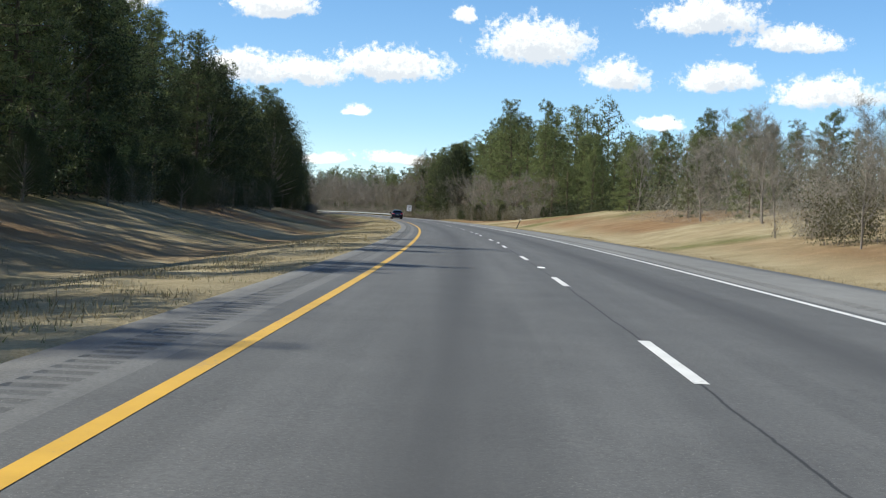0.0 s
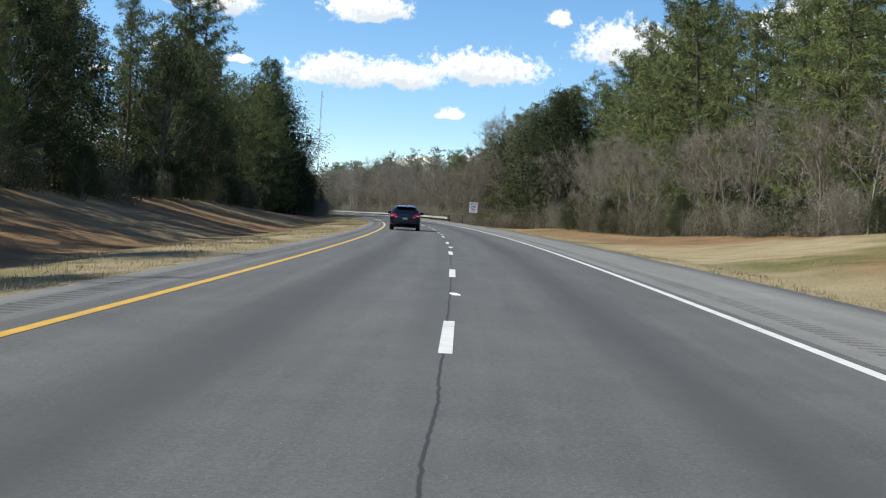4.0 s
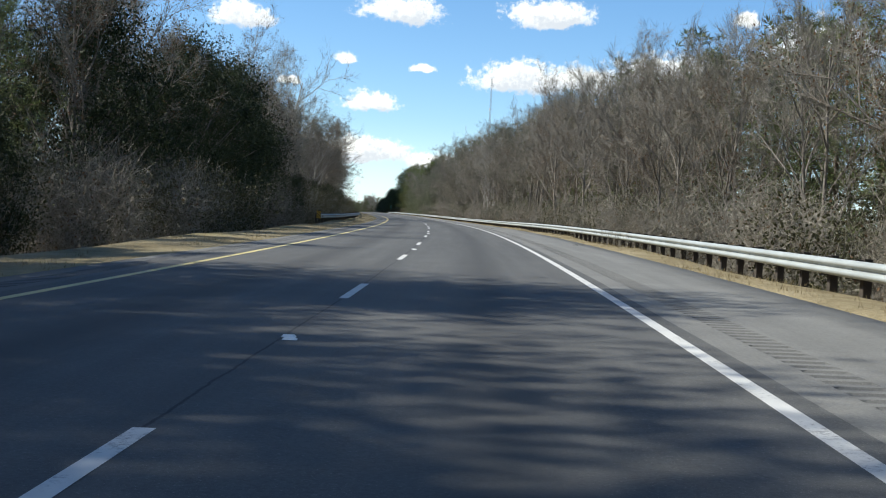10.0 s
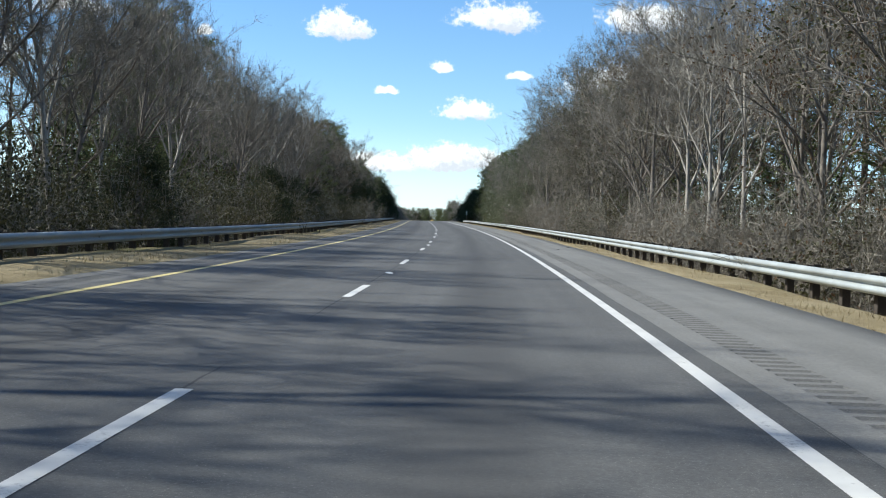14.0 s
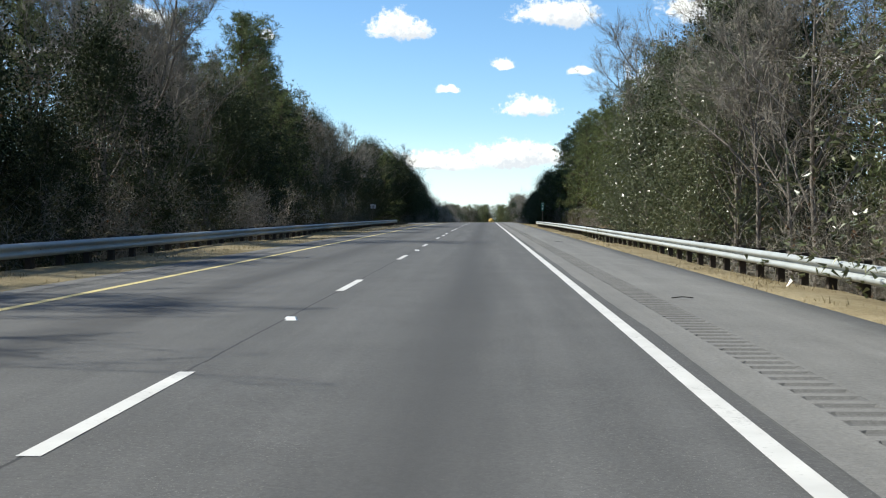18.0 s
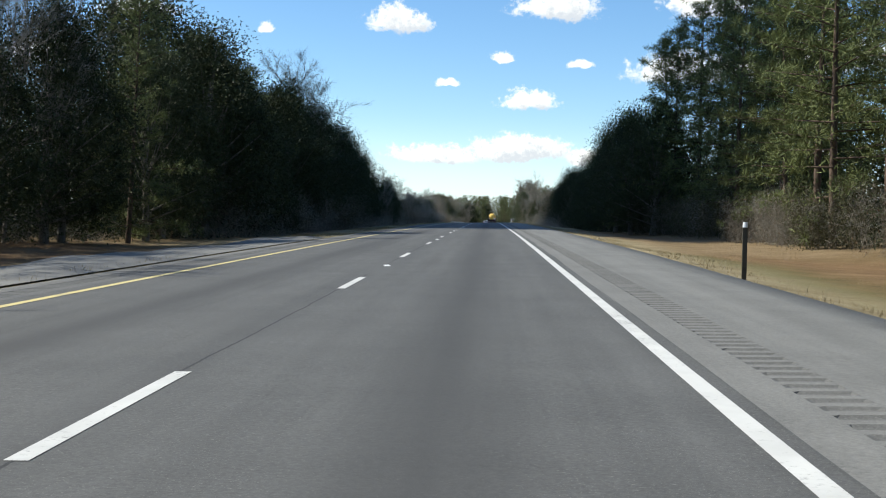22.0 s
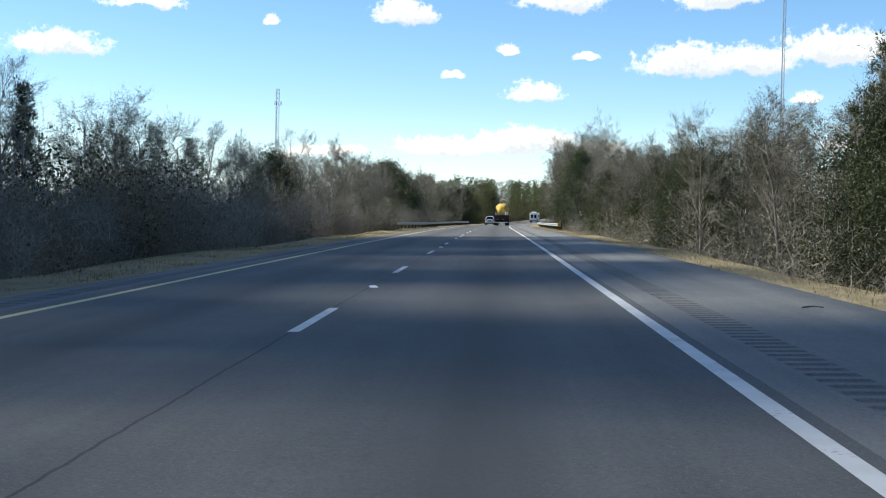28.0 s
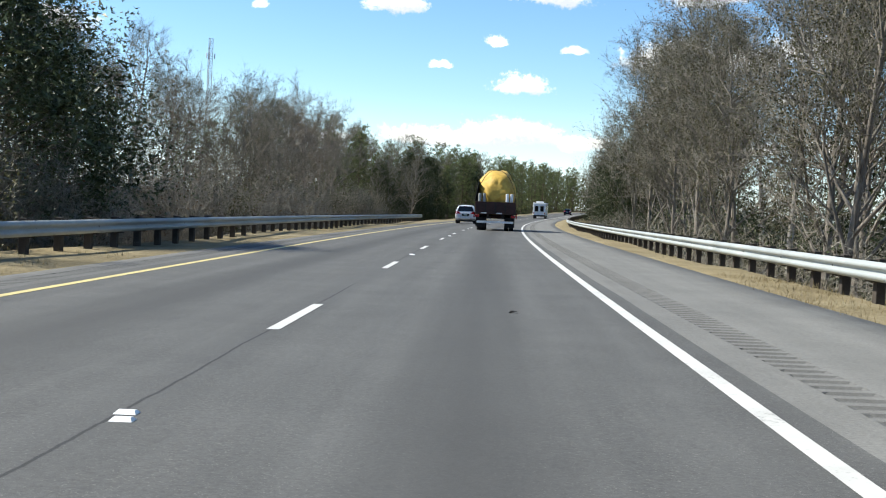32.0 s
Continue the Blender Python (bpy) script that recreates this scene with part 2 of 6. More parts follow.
def paint(name, colour, faded=None):
    m, gr, b = material(name, 0.6, 0, 0.4)
    pos = gr.node("ShaderNodeNewGeometry").outputs["Position"]
    worn = gr.step(gr.math("ADD", gr.math("MULTIPLY", gr.noise(pos, 26.0, 3.0, 0.7), 0.6), gr.math("MULTIPLY", gr.noise(pos, 1.3, 3.0), 0.5)), 0.60, 0.74)
    c = gr.ramp(gr.noise(pos, 2.2, 4.0), (0.3, [k * 0.82 for k in colour]), (0.7, colour))
    if faded:
        # older, sun-bleached paint on the later stretch
        lat, along, uv = lanes_uv(gr)
        c = gr.mix(gr.step(gr.math("ADD", along, gr.math("MULTIPLY", gr.noise(pos, 0.08, 2.0), 60.0)), 170.0, 330.0), c, faded)
    gr.put(b.inputs["Base Color"], gr.mix(gr.math("MULTIPLY", worn, 0.75), c, (0.16, 0.155, 0.15)))
    bump(gr, b, gr.noise(pos, 70.0, 2.0), 0.3, 0.003)
    return m


M_WHITE = paint("white_road_paint", (0.602, 0.593, 0.563))
M_YELLOW = paint("yellow_road_paint", (0.53, 0.31, 0.04), (0.58, 0.48, 0.21))


def ground_material():
    m, gr, b = material("verge", 0.95, 0, 0.1)
    lat, along, uv = lanes_uv(gr)
    pos = gr.node("ShaderNodeNewGeometry").outputs["Position"]
    big, mid, fine_ = gr.noise(pos, 0.045, 4.0, 0.6), gr.noise(pos, 0.5, 5.0, 0.65), gr.noise(pos, 14.0, 4.0, 0.75)
    v = gr.math("ADD", gr.math("MULTIPLY", mid, 0.5), gr.math("MULTIPLY", fine_, 0.5))
    straw = gr.ramp(v, (0.3, (0.139, 0.107, 0.0574)), (0.5, (0.271, 0.221, 0.131)), (0.68, (0.369, 0.316, 0.209)))
    green = gr.ramp(v, (0.3, (0.0615, 0.0599, 0.023)), (0.6, (0.143, 0.139, 0.0541)), (0.72, (0.23, 0.209, 0.0943)))
    rust = gr.ramp(v, (0.3, (0.082, 0.0492, 0.0271)), (0.52, (0.197, 0.123, 0.064)), (0.7, (0.303, 0.209, 0.119)))
    litter = gr.ramp(v, (0.3, (0.0205, 0.0139, 0.0082)), (0.7, (0.082, 0.0558, 0.0328)))
    c = gr.mix(gr.step(big, 0.5, 0.62), straw, green)
    reach = gr.math("ADD", gr.math("ABSOLUTE", gr.math("SUBTRACT", lat, 0.7)), gr.math("MULTIPLY", gr.math("SUBTRACT", mid, 0.5), 3.0))
    c = gr.mix(gr.math("MULTIPLY", gr.step(reach, 8.0, 11.5), gr.step(gr.noise(pos, 0.03, 2.0), 0.40, 0.56)), c, rust)
    # a rust-brown field on the outer side past the bend's bank
    field = gr.math("MULTIPLY", gr.step(gr.math("ADD", along, gr.math("MULTIPLY", big, 20.0)), 222.0, 248.0), gr.math("SUBTRACT", 1.0, gr.step(along, 322.0, 345.0)))
    field = gr.math("MAXIMUM", field, gr.math("MULTIPLY", gr.step(along, 738.0, 756.0), gr.math("SUBTRACT", 1.0, gr.step(along, 850.0, 870.0))))
    c = gr.mix(gr.math("MULTIPLY", gr.math("MULTIPLY", field, gr.step(gr.math("ADD", lat, gr.math("MULTIPLY", mid, 2.0)), 9.0, 12.0)), 0.62), c, rust)
    c = gr.mix(gr.math("SUBTRACT", 1.0, gr.step(reach, 6.6, 9.2)), c, straw)
    c = gr.mix(gr.step(reach, 20.0, 23.0), c, litter)
    gr.put(b.inputs["Base Color"], c)
    bump(gr, b, gr.math("ADD", fine_, gr.math("MULTIPLY", mid, 2.0)), 0.9, 0.06)
    return m


M_GROUND = ground_material()


def leaf(name, dark, light, rough=0.6, island=False, spec=0.25, glow=0.25):
    m, gr, b = material(name, rough, 0, spec)
    geo = gr.node("ShaderNodeNewGeometry")
    per_leaf = geo.outputs["Random Per Island"]
    per_tree = gr.node("ShaderNodeObjectInfo").outputs["Random"]
    clump = gr.noise(geo.outputs["Position"], 0.6 if not island else 0.16, 2.0)
    v = gr.math("ADD", gr.math("MULTIPLY", per_leaf, 0.45), gr.math("ADD", gr.math("MULTIPLY", per_tree, 0.2), gr.math("MULTIPLY", clump, 0.45)))
    c = gr.ramp(v, (0.2, dark), (0.85, light))
    gr.put(b.inputs["Base Color"], c)
    tr = gr.node("ShaderNodeBsdfTranslucent")
    gr.put(tr.inputs[0], c)
    mx = gr.node("ShaderNodeMixShader")
    mx.inputs[0].default_value = glow
    m.node_tree.links.new(b.outputs[0], mx.inputs[1])
    m.node_tree.links.new(tr.outputs[0], mx.inputs[2])
    m.node_tree.links.new(mx.outputs[0], m.node_tree.nodes["Material Output"].inputs[0])
    return m


M_PINE = leaf("pine_needles", (0.0085, 0.016, 0.006), (0.215, 0.245, 0.09), 0.6, spec=0.15, glow=0.07)
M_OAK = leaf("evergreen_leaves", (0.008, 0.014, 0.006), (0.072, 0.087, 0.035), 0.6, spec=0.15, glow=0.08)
M_LIVEOAK = leaf("live_oak_leaves", (0.018, 0.027, 0.011), (0.13, 0.155, 0.066), 0.45, spec=0.3, glow=0.06)
M_GLOSS = leaf("waxy_leaves", (0.03, 0.045, 0.014), (0.19, 0.20, 0.10), 0.3, spec=0.5, glow=0.12)
M_OLIVE = leaf("brush_leaves", (0.03, 0.0315, 0.0128), (0.109, 0.101, 0.045), 0.6)
M_DEAD = leaf("dead_leaves", (0.0562, 0.0315, 0.0165), (0.18, 0.101, 0.0488), 0.7)
M_TWIG = leaf("bare_twigs", (0.065, 0.057, 0.047), (0.36, 0.328, 0.27), 0.85, glow=0.0, spec=0.1)
M_STRAW = leaf("dry_grass_blades", (0.148, 0.111, 0.0558), (0.41, 0.336, 0.197), 0.8, spec=0.1)
M_GREENGRASS = leaf("green_grass_blades", (0.041, 0.0574, 0.0164), (0.139, 0.156, 0.0574), 0.7, spec=0.1)


def bark(name, dark, light):
    m, gr, b = material(name, 0.9, 0, 0.15)
    co = gr.node("ShaderNodeTexCoord").outputs["Object"]
    v = gr.noise(gr.vec("MULTIPLY", co, (6.0, 6.0, 1.3)), 2.0, 5.0, 0.7)
    gr.put(b.inputs["Base Color"], gr.ramp(v, (0.3, dark), (0.7, light)))
    bump(gr, b, v, 0.8, 0.03)
    return m


M_PINEBARK = bark("pine_bark", (0.035, 0.026, 0.02), (0.16, 0.115, 0.085))
M_BARK = bark("grey_bark", (0.085, 0.072, 0.06), (0.30, 0.265, 0.225))
M_PALE = bark("pale_bark", (0.20, 0.18, 0.15), (0.50, 0.46, 0.40))

# ---- the road's line: bend, slope and cross fall every 40 m ----
BEND = [6.64, 6.64, 6.63, 6.31, 6.21, 6.28, 6.80, 7.34, 6.61, 6.97, 6.40, 6.40, 5.71, 4.26, 6.01, 4.65, 2.69, 0.56, -0.15, -0.32,
        -0.90, 0.36, -0.33, 0.32, 0.04, -0.16, -0.35, -0.26, -0.64, -3.00, -5.00, -5.00, -5.00, -5.00, -5.0, -5.0, -5.0, -4.0, -2.0, 0.0]
SLOPE = [1.28, 1.28, 1.18, 1.21, 1.09, 1.21, 1.17, 1.10, 1.10, 1.20, 1.30, 1.15, 0.95, 0.88, 0.92, 1.12, 1.08, 0.94, 0.98, 0.85,
         0.74, 0.46, 0.26, 0.19, -0.04, -0.26, -0.46, -0.65, -0.85, -0.75, -0.76, -0.75, -0.6, -0.3, 0.0, 0.3, 0.6, 0.6, 0.5, 0.0]
FALL = [0.22, 0.22, 0.21, 0.29, 0.32, 0.38, 0.37, 0.39, 0.76, 1.03, 1.09, 0.95, 0.95, 0.51, 0.51, 0.61, 0.75, 0.90, 0.94, 1.02,
        0.91, 1.15, 1.30, 1.21, 1.21, 1.24, 1.42, 1.25, 1.08, 1.01, 0.96, 0.93, 0.91, 0.90, 0.9, 0.9, 0.9, 0.9, 0.9, 0.9]
NODE_S = -60.0 + 40.0 * np.arange(len(BEND))
FINE = np.arange(-400.0, 2400.1, 2.0)


def run(rate):
    c = np.concatenate([[0.0], np.cumsum((rate[1:] + rate[:-1]) / 2 * 2.0)])
    return c - np.interp(0.0, FINE, c)


HEAD = run(np.interp(FINE, NODE_S, BEND) * 1e-4)
ROAD_X, ROAD_Y, ROAD_Z = run(-np.sin(HEAD)), run(np.cos(HEAD)), run(np.interp(FINE, NODE_S, SLOPE) * 0.01)
TILT = np.sin(np.radians(np.interp(FINE, NODE_S, FALL)))


def on_road(s, lat, dz=0.0):
    """World places at s metres along the lane dashes, lat metres to their right, dz over the paving."""
    s, lat = np.broadcast_arrays(np.asarray(s, float), np.asarray(lat, float))
    h = np.interp(s, FINE, HEAD)
    x = np.interp(s, FINE, ROAD_X) + lat * np.cos(h)
    y = np.interp(s, FINE, ROAD_Y) + lat * np.sin(h)
    z = np.interp(s, FINE, ROAD_Z) + np.clip(lat, -6.0, 7.0) * np.interp(s, FINE, TILT) + dz
    return np.stack([x, y, z], -1)


def heading(s):
    return math.degrees(float(np.interp(s, FINE, HEAD)))


def drop(s):
    """How far the outer verge lies under the road's plane at the rail, past its usual fall."""
    return np.interp(s, [440, 560, 720, 770], [0.0, 0.2, 0.24, 0.1]) * (np.asarray(s) < 880) + np.interp(s, [880, 900, 1000], [0.0, 0.1, 0.0]) * (np.asarray(s) >= 880)


def verge(s, lat):
    """Height of the ground over the road's plane."""
    s, lat = np.broadcast_arrays(np.asarray(s, float), np.asarray(lat, float))
    cut_r = np.interp(s, [-100, 20, 70, 150, 200, 245], [0.5, 0.6, 1.0, 1.0, 0.45, 0.0])
    fill_r = np.interp(s, [285, 335, 705, 745, 920, 960], [0.0, 1.0, 1.0, 0.0, 0.25, 1.0])
    right = cut_r * np.interp(lat, [6.4, 8.5, 14, 21, 30], [0, -0.1, 1.1, 2.6, 3.2]) \
        + fill_r * np.interp(lat, [6.6, 8.9, 12.5, 20], [0, -0.06, -1.5, -2.2]) \
        + (1 - cut_r - fill_r).clip(0, 1) * np.interp(lat, [6.4, 9, 14, 22, 30], [0, -0.25, -0.3, 0.4, 0.8])
    right = right + drop(s) * np.interp(lat, [5.0, 6.62, 8.5, 13], [0, -0.45, -1, -1])
    cut_l = np.interp(s, [-100, 260, 350], [1.0, 1.0, 0.0])
    fill_l = np.interp(s, [330, 400, 715, 745, 900, 950], [0.0, 1.0, 1.0, 0.0, 0.1, 0.8])
    d = -lat
    left = cut_l * np.interp(d, [5.0, 7.5, 11, 16, 21, 30], [0, -0.15, -0.7, 0.2, 1.3, 1.9]) \
        + fill_l * np.interp(d, [5.0, 8.2, 11, 18], [0, -0.03, -1.3, -1.9]) \
        + (1 - cut_l - fill_l).clip(0, 1) * np.interp(d, [5.0, 8, 12, 22], [0, -0.15, -0.4, -0.2])
    return np.where(lat > 0, right, left)


def mesh_of(name, verts, faces, mats, which=None, uv=None, smooth=False):
    """A mesh from arrays; faces of one size."""
    me = bpy.data.meshes.new(name)
    verts, faces = np.asarray(verts, np.float32), np.asarray(faces, np.int32)
    n, k = faces.shape
    me.vertices.add(len(verts))
    me.vertices.foreach_set("co", verts.ravel())
    me.loops.add(n * k)
    me.loops.foreach_set("vertex_index", faces.ravel())
    me.polygons.add(n)
    me.polygons.foreach_set("loop_start", np.arange(0, n * k, k, dtype=np.int32))
    me.polygons.foreach_set("loop_total", np.full(n, k, np.int32))
    for m in mats if isinstance(mats, (list, tuple)) else [mats]:
        me.materials.append(m)
    if which is not None:
        me.polygons.foreach_set("material_index", np.asarray(which, np.int32))
    if uv is not None:
        layer = me.uv_layers.new(name="lane")
        layer.data.foreach_set("uv", np.asarray(uv, np.float32)[faces.ravel()].ravel())
    me.polygons.foreach_set("use_smooth", np.full(n, smooth, bool))
    me.update(calc_edges=True)
    return me


def grid_faces(rows, cols):
    i = np.arange((rows - 1) * cols).reshape(rows - 1, cols)[:, :-1].ravel()
    return np.stack([i, i + 1, i + cols + 1, i + cols], -1)


# how the edge line, the joint of the shoulder and the milled strip wander along the road
WANDER_S = [200, 280, 512, 611, 745, 846, 980, 1082, 1150]


def line_drift(s):
    return np.interp(s, WANDER_S, [0.0, 0.0, 0.01, -0.03, -0.035, -0.01, 0.04, 0.04, 0.0])


def joint_lat(s):
    return np.interp(s, WANDER_S, [3.82, 3.83, 3.88, 3.75, 3.73, 3.86, 3.78, 3.91, 3.84]) + 0.012 * np.sin(s * 0.37) + 0.008 * np.sin(s * 0.91)


def strip_drift(s):
    return np.interp(s, WANDER_S, [0.0, 0.03, 0.05, -0.04, -0.085, -0.06, 0.03, 0.09, 0.0])


def ribbon(name, stations, lats, dz, mat, parent=None, smooth=True, warp=None):
    """A strip of paving or ground that follows the road; dz may be a function of s and lat, and warp moves lat along the way."""
    S, L = np.meshgrid(stations, lats, indexing="ij")
    L = warp(S, L) if warp else L
    h = dz(S, L) if callable(dz) else dz
    V = on_road(S, L, h).reshape(-1, 3)
    me = mesh_of(name, V, grid_faces(len(stations), len(lats)), mat, uv=np.stack([L.ravel(), S.ravel()], -1), smooth=smooth)
    ob = new(name, me)
    if parent:
        ob.parent = parent
    return ob


def part(name, bm, mat, parent, label=""):
    """Links a bmesh as one mesh object under a thing or a part."""
    me = bpy.data.meshes.new(name)
    bm.to_mesh(me)
    bm.free()
    for m in mat if isinstance(mat, (list, tuple)) else [mat]:
        me.materials.append(m)
    ob = new(name, me)
    ob.parent = parent
    return tagged(ob, label)


# ---- paving and ground ----
ALONG = np.arange(-160, 2300.1, 4.0)
road = ribbon("road", ALONG, np.array([-3.95, -2.6, -1.3, 0, 1.3, 2.6, 3.84]), 0.0, M_ROAD, warp=lambda s, l: np.where(l > 3.8, joint_lat(s), l))
tagged(road, "two-lane worn grey asphalt carriageway with oil-darkened lanes", "road", kind="structure")
shoulder_r = ribbon("pavement_shoulder", ALONG, np.array([3.84, 4.17]), 0.0, M_SHOULDER, warp=lambda s, l: np.where(l < 4.0, joint_lat(s), l + strip_drift(s)))
tagged(shoulder_r, "light grey asphalt shoulder beside the white edge line", "shoulder", kind="structure")
ribbon("paving_outer", ALONG, np.array([4.56, 5.2, 5.9, 6.62, 6.7]), lambda s, l: np.where(l > 6.65, -0.15, 0.0) - 0.45 * drop(s) * np.clip((l - 5.0) / 1.62, 0, 1.05), M_SHOULDER, shoulder_r, warp=lambda s, l: np.where(l < 5.0, l + strip_drift(s), l))
shoulder_l = ribbon("pavement_shoulder_inner", ALONG, np.array([-4.15, -4.05, -3.95]), 0.0, M_INNER)
tagged(shoulder_l, "narrow grey asphalt median shoulder beside the yellow line", "shoulder", kind="structure")
ribbon("paving_outer", ALONG, np.array([-5.0, -4.9, -4.55]), lambda s, l: np.where(l < -4.95, -0.15, 0.0), M_INNER, shoulder_l)


def rumble(lat0, lat1, parent, top, dip_shade, drift):
    """The milled strip: a groove 13 mm deep and 18 cm wide every 30 cm."""
    base = np.arange(-30, 1400, 0.3)
    st = (base[:, None] + np.array([0.0, 0.12, 0.16, 0.25])).ravel()
    dz = np.tile([0.0, 0.0, -0.013, -0.013], len(base))
    S, L = np.meshgrid(st, [lat0, lat0 + 0.02, lat1 - 0.02, lat1], indexing="ij")
    # the mill's passes end raggedly
    ragged = np.repeat(np.random.RandomState(3).uniform(0, 0.05, (len(base), 2)), 4, 0)
    L[:, 1] += ragged[:, 0]
    L[:, 2] -= ragged[:, 1]
    L = L + drift(S)
    V = on_road(S, L, dz[:, None] * np.array([0.0, 1.0, 1.0, 0.0])).reshape(-1, 3)
    F = grid_faces(len(st), 4)
    # groove faces take the darker asphalt, so their shade is in the colour
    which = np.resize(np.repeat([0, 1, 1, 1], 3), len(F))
    ob = new("rumble_strip", mesh_of("rumble_strip", V, F, [top, dip_shade], which, np.stack([L.ravel(), S.ravel()], -1)))
    ob.parent = parent
    tagged(ob, "milled rumble strip grooves in the asphalt shoulder", kind="stuff")
    for a0, a1 in ((-160, -30), (1399.9, 2300)):
        ribbon("paving_strip", np.arange(a0, a1, 6.0), np.array([lat0, lat1]), 0.0, top, parent, warp=lambda s, l: l + drift(s))


rumble(4.17, 4.56, shoulder_r, M_SHOULDER, M_GROOVE_SHADE, strip_drift)
rumble(-4.55, -4.15, shoulder_l, M_INNER, M_SEAM_GROOVE_SHADE, lambda s: 0.0 * s)
ribbon("paving_seam", np.arange(430, 830, 2.0), np.array([-0.012, 0.012]), 0.002, M_SEAM_GROOVE_SHADE, road, warp=lambda s, l: joint_lat(s) + l * (0.6 + 0.4 * np.sin(s * 0.83)))
tagged(ribbon("trim_edge_line", ALONG, np.array([3.51, 3.65]), 0.004, M_WHITE, warp=lambda s, l: l + line_drift(s)), "solid white painted edge line, slightly worn", "road line", kind="structure")
tagged(ribbon("trim_median_line", ALONG, np.array([-3.64, -3.50]), 0.004, M_YELLOW), "solid yellow painted median edge line", "road line", kind="structure")

LATS = np.concatenate([-np.geomspace(500, 24, 12), np.arange(-22, -5.9, 1.3), [-5.05, -4.8, -4.0, 4.0, 6.4, 6.56], np.arange(7.0, 24, 1.3), np.geomspace(25, 500, 12)])
LATS.sort()


def ground_height(s, lat):
    rough_ = 0.05 * np.sin(s * 0.9 + lat * 1.3) * np.sin(lat * 0.8 - s * 0.35) + 0.06 * np.sin(s * 0.21 + lat * 0.33)
    inside = (lat > -4.85) & (lat < 6.5)
    return np.where(inside, -0.14 - 0.45 * drop(s) * (lat > 3.0), verge(s, lat) - 0.02 + np.where((lat < -5.2) | (lat > 6.8), rough_, 0.0))


ground = ribbon("ground", np.arange(-400, 2400.1, 5.0), LATS, ground_height, M_GROUND)
tagged(ground, "dry winter grass verge of straw, rust and green running into leaf litter", "ground", kind="structure")


def spot(s, lat):
    """The ground's place at s, lat."""
    return Vector(on_road(s, lat, float(ground_height(np.float64(s), np.float64(lat)))))


# Median crossover of worn paving behind the yellow line
tagged(ribbon("pavement_crossover", np.arange(744, 793, 1.0), np.array([-8.4, -8.3, -7.6, -6.8, -6.0, -5.1]), lambda s, l: np.where(l < -8.35, ground_height(s, l) - 0.1, np.where(l > -5.2, 0.004, ground_height(s, l) + 0.07)), M_SHOULDER),
       "worn grey paved crossover through the median", "pavement", kind="structure")

# lane dashes and reflectors
dash_me = mesh_of("lane_dash", [(-0.06, 0, 0.004), (0.06, 0, 0.004), (0.06, 3.05, 0.004), (-0.06, 3.05, 0.004)], [[0, 1, 2, 3]], M_WHITE)


def at_road(s, lat, dz=0.0, turn=0.0):
    x, y, z = on_road(s, lat, dz)
    grade = math.degrees(math.atan(float(np.interp(s, NODE_S, SLOPE)) * 0.01))
    fall = -float(np.interp(s, NODE_S, FALL))
    return Matrix.Translation((x, y, z)) @ pose(0, 0, 0, 0, 0, heading(s) + turn) @ pose(0, 0, 0, grade, fall, 0)


for k in range(-6, 140):
    o = new("lane_dash", dash_me)
    o.matrix_world = at_road(12.192 * k, 0.0)
    o.parent = road


def marker_mesh():
    bm = bmesh.new()
    bmesh.ops.create_cube(bm, size=1.0, matrix=Matrix.Diagonal((0.125, 0.1, 0.018, 1)) @ Matrix.Translation((0, 0, 0.5)))
    for v in bm.verts:
        if v.co.z > 0.01:
            v.co.x *= 0.75
            v.co.y *= 0.45
    me = bpy.data.meshes.new("reflector")
    bm.to_mesh(me)
    bm.free()
    me.materials.append(M_REFLECT)
    return me


M_REFLECT = simple("reflector_white", (0.8, 0.8, 0.78), 0.3, vary=0.08)
ref_me = marker_mesh()
for k in range(-6, 110, 2):
    for dx in (-0.03, 0.03):
        o = new("raised_marker", ref_me)
        o.matrix_world = at_road(12.192 * k + 7.42 + dx * 3.6, 0.05 - dx * 0.7, 0.002)
        tagged(o, "small white raised pavement marker on the lane line", "road marker", "raised markers on the lane line")

# ---- guardrails ----
M_STEEL = simple("galvanised_steel", (0.34, 0.361, 0.353), 0.58, 0.15, 0.4, 0.2, 0.8, 30.0)
M_POST = simple("dark_timber_post", (0.065, 0.055, 0.046), 0.9, 0, 0.15, 0.4, 4.0, 40.0, 0.4)
M_BLACK = simple("matt_black", (0.018, 0.018, 0.018), 0.7, vary=0.2)
M_SIGNYELLOW = simple("hazard_yellow", (0.75, 0.42, 0.03), 0.45, vary=0.1)
M_SIGNORANGE = simple("hazard_orange", (0.62, 0.22, 0.03), 0.45, vary=0.12)
M_BOLT = simple("bolt_steel", (0.22, 0.22, 0.21), 0.5, 0.6)
# W-shaped section of the beam: out from the post, and height
W_SECTION = [(0.0, 0.40), (0.02, 0.405), (0.075, 0.445), (0.083, 0.475), (0.075, 0.505), (0.012, 0.535), (0.0, 0.555), (0.012, 0.575), (0.075, 0.605), (0.083, 0.635), (0.075, 0.665), (0.02, 0.705), (0.0, 0.71)]


def box_bm(sx, sy, sz, bevel=0.0, at=(0, 0, 0)):
    """A box that stands on z = 0, with rounded edges."""
    bm = bmesh.new()
    bmesh.ops.create_cube(bm, size=1.0, matrix=Matrix.Translation(at) @ Matrix.Diagonal((sx, sy, sz, 1)) @ Matrix.Translation((0, 0, 0.5)))
    if bevel:
        bmesh.ops.bevel(bm, geom=bm.edges[:], offset=bevel, segments=2, affect="EDGES", profile=0.6)
    return bm


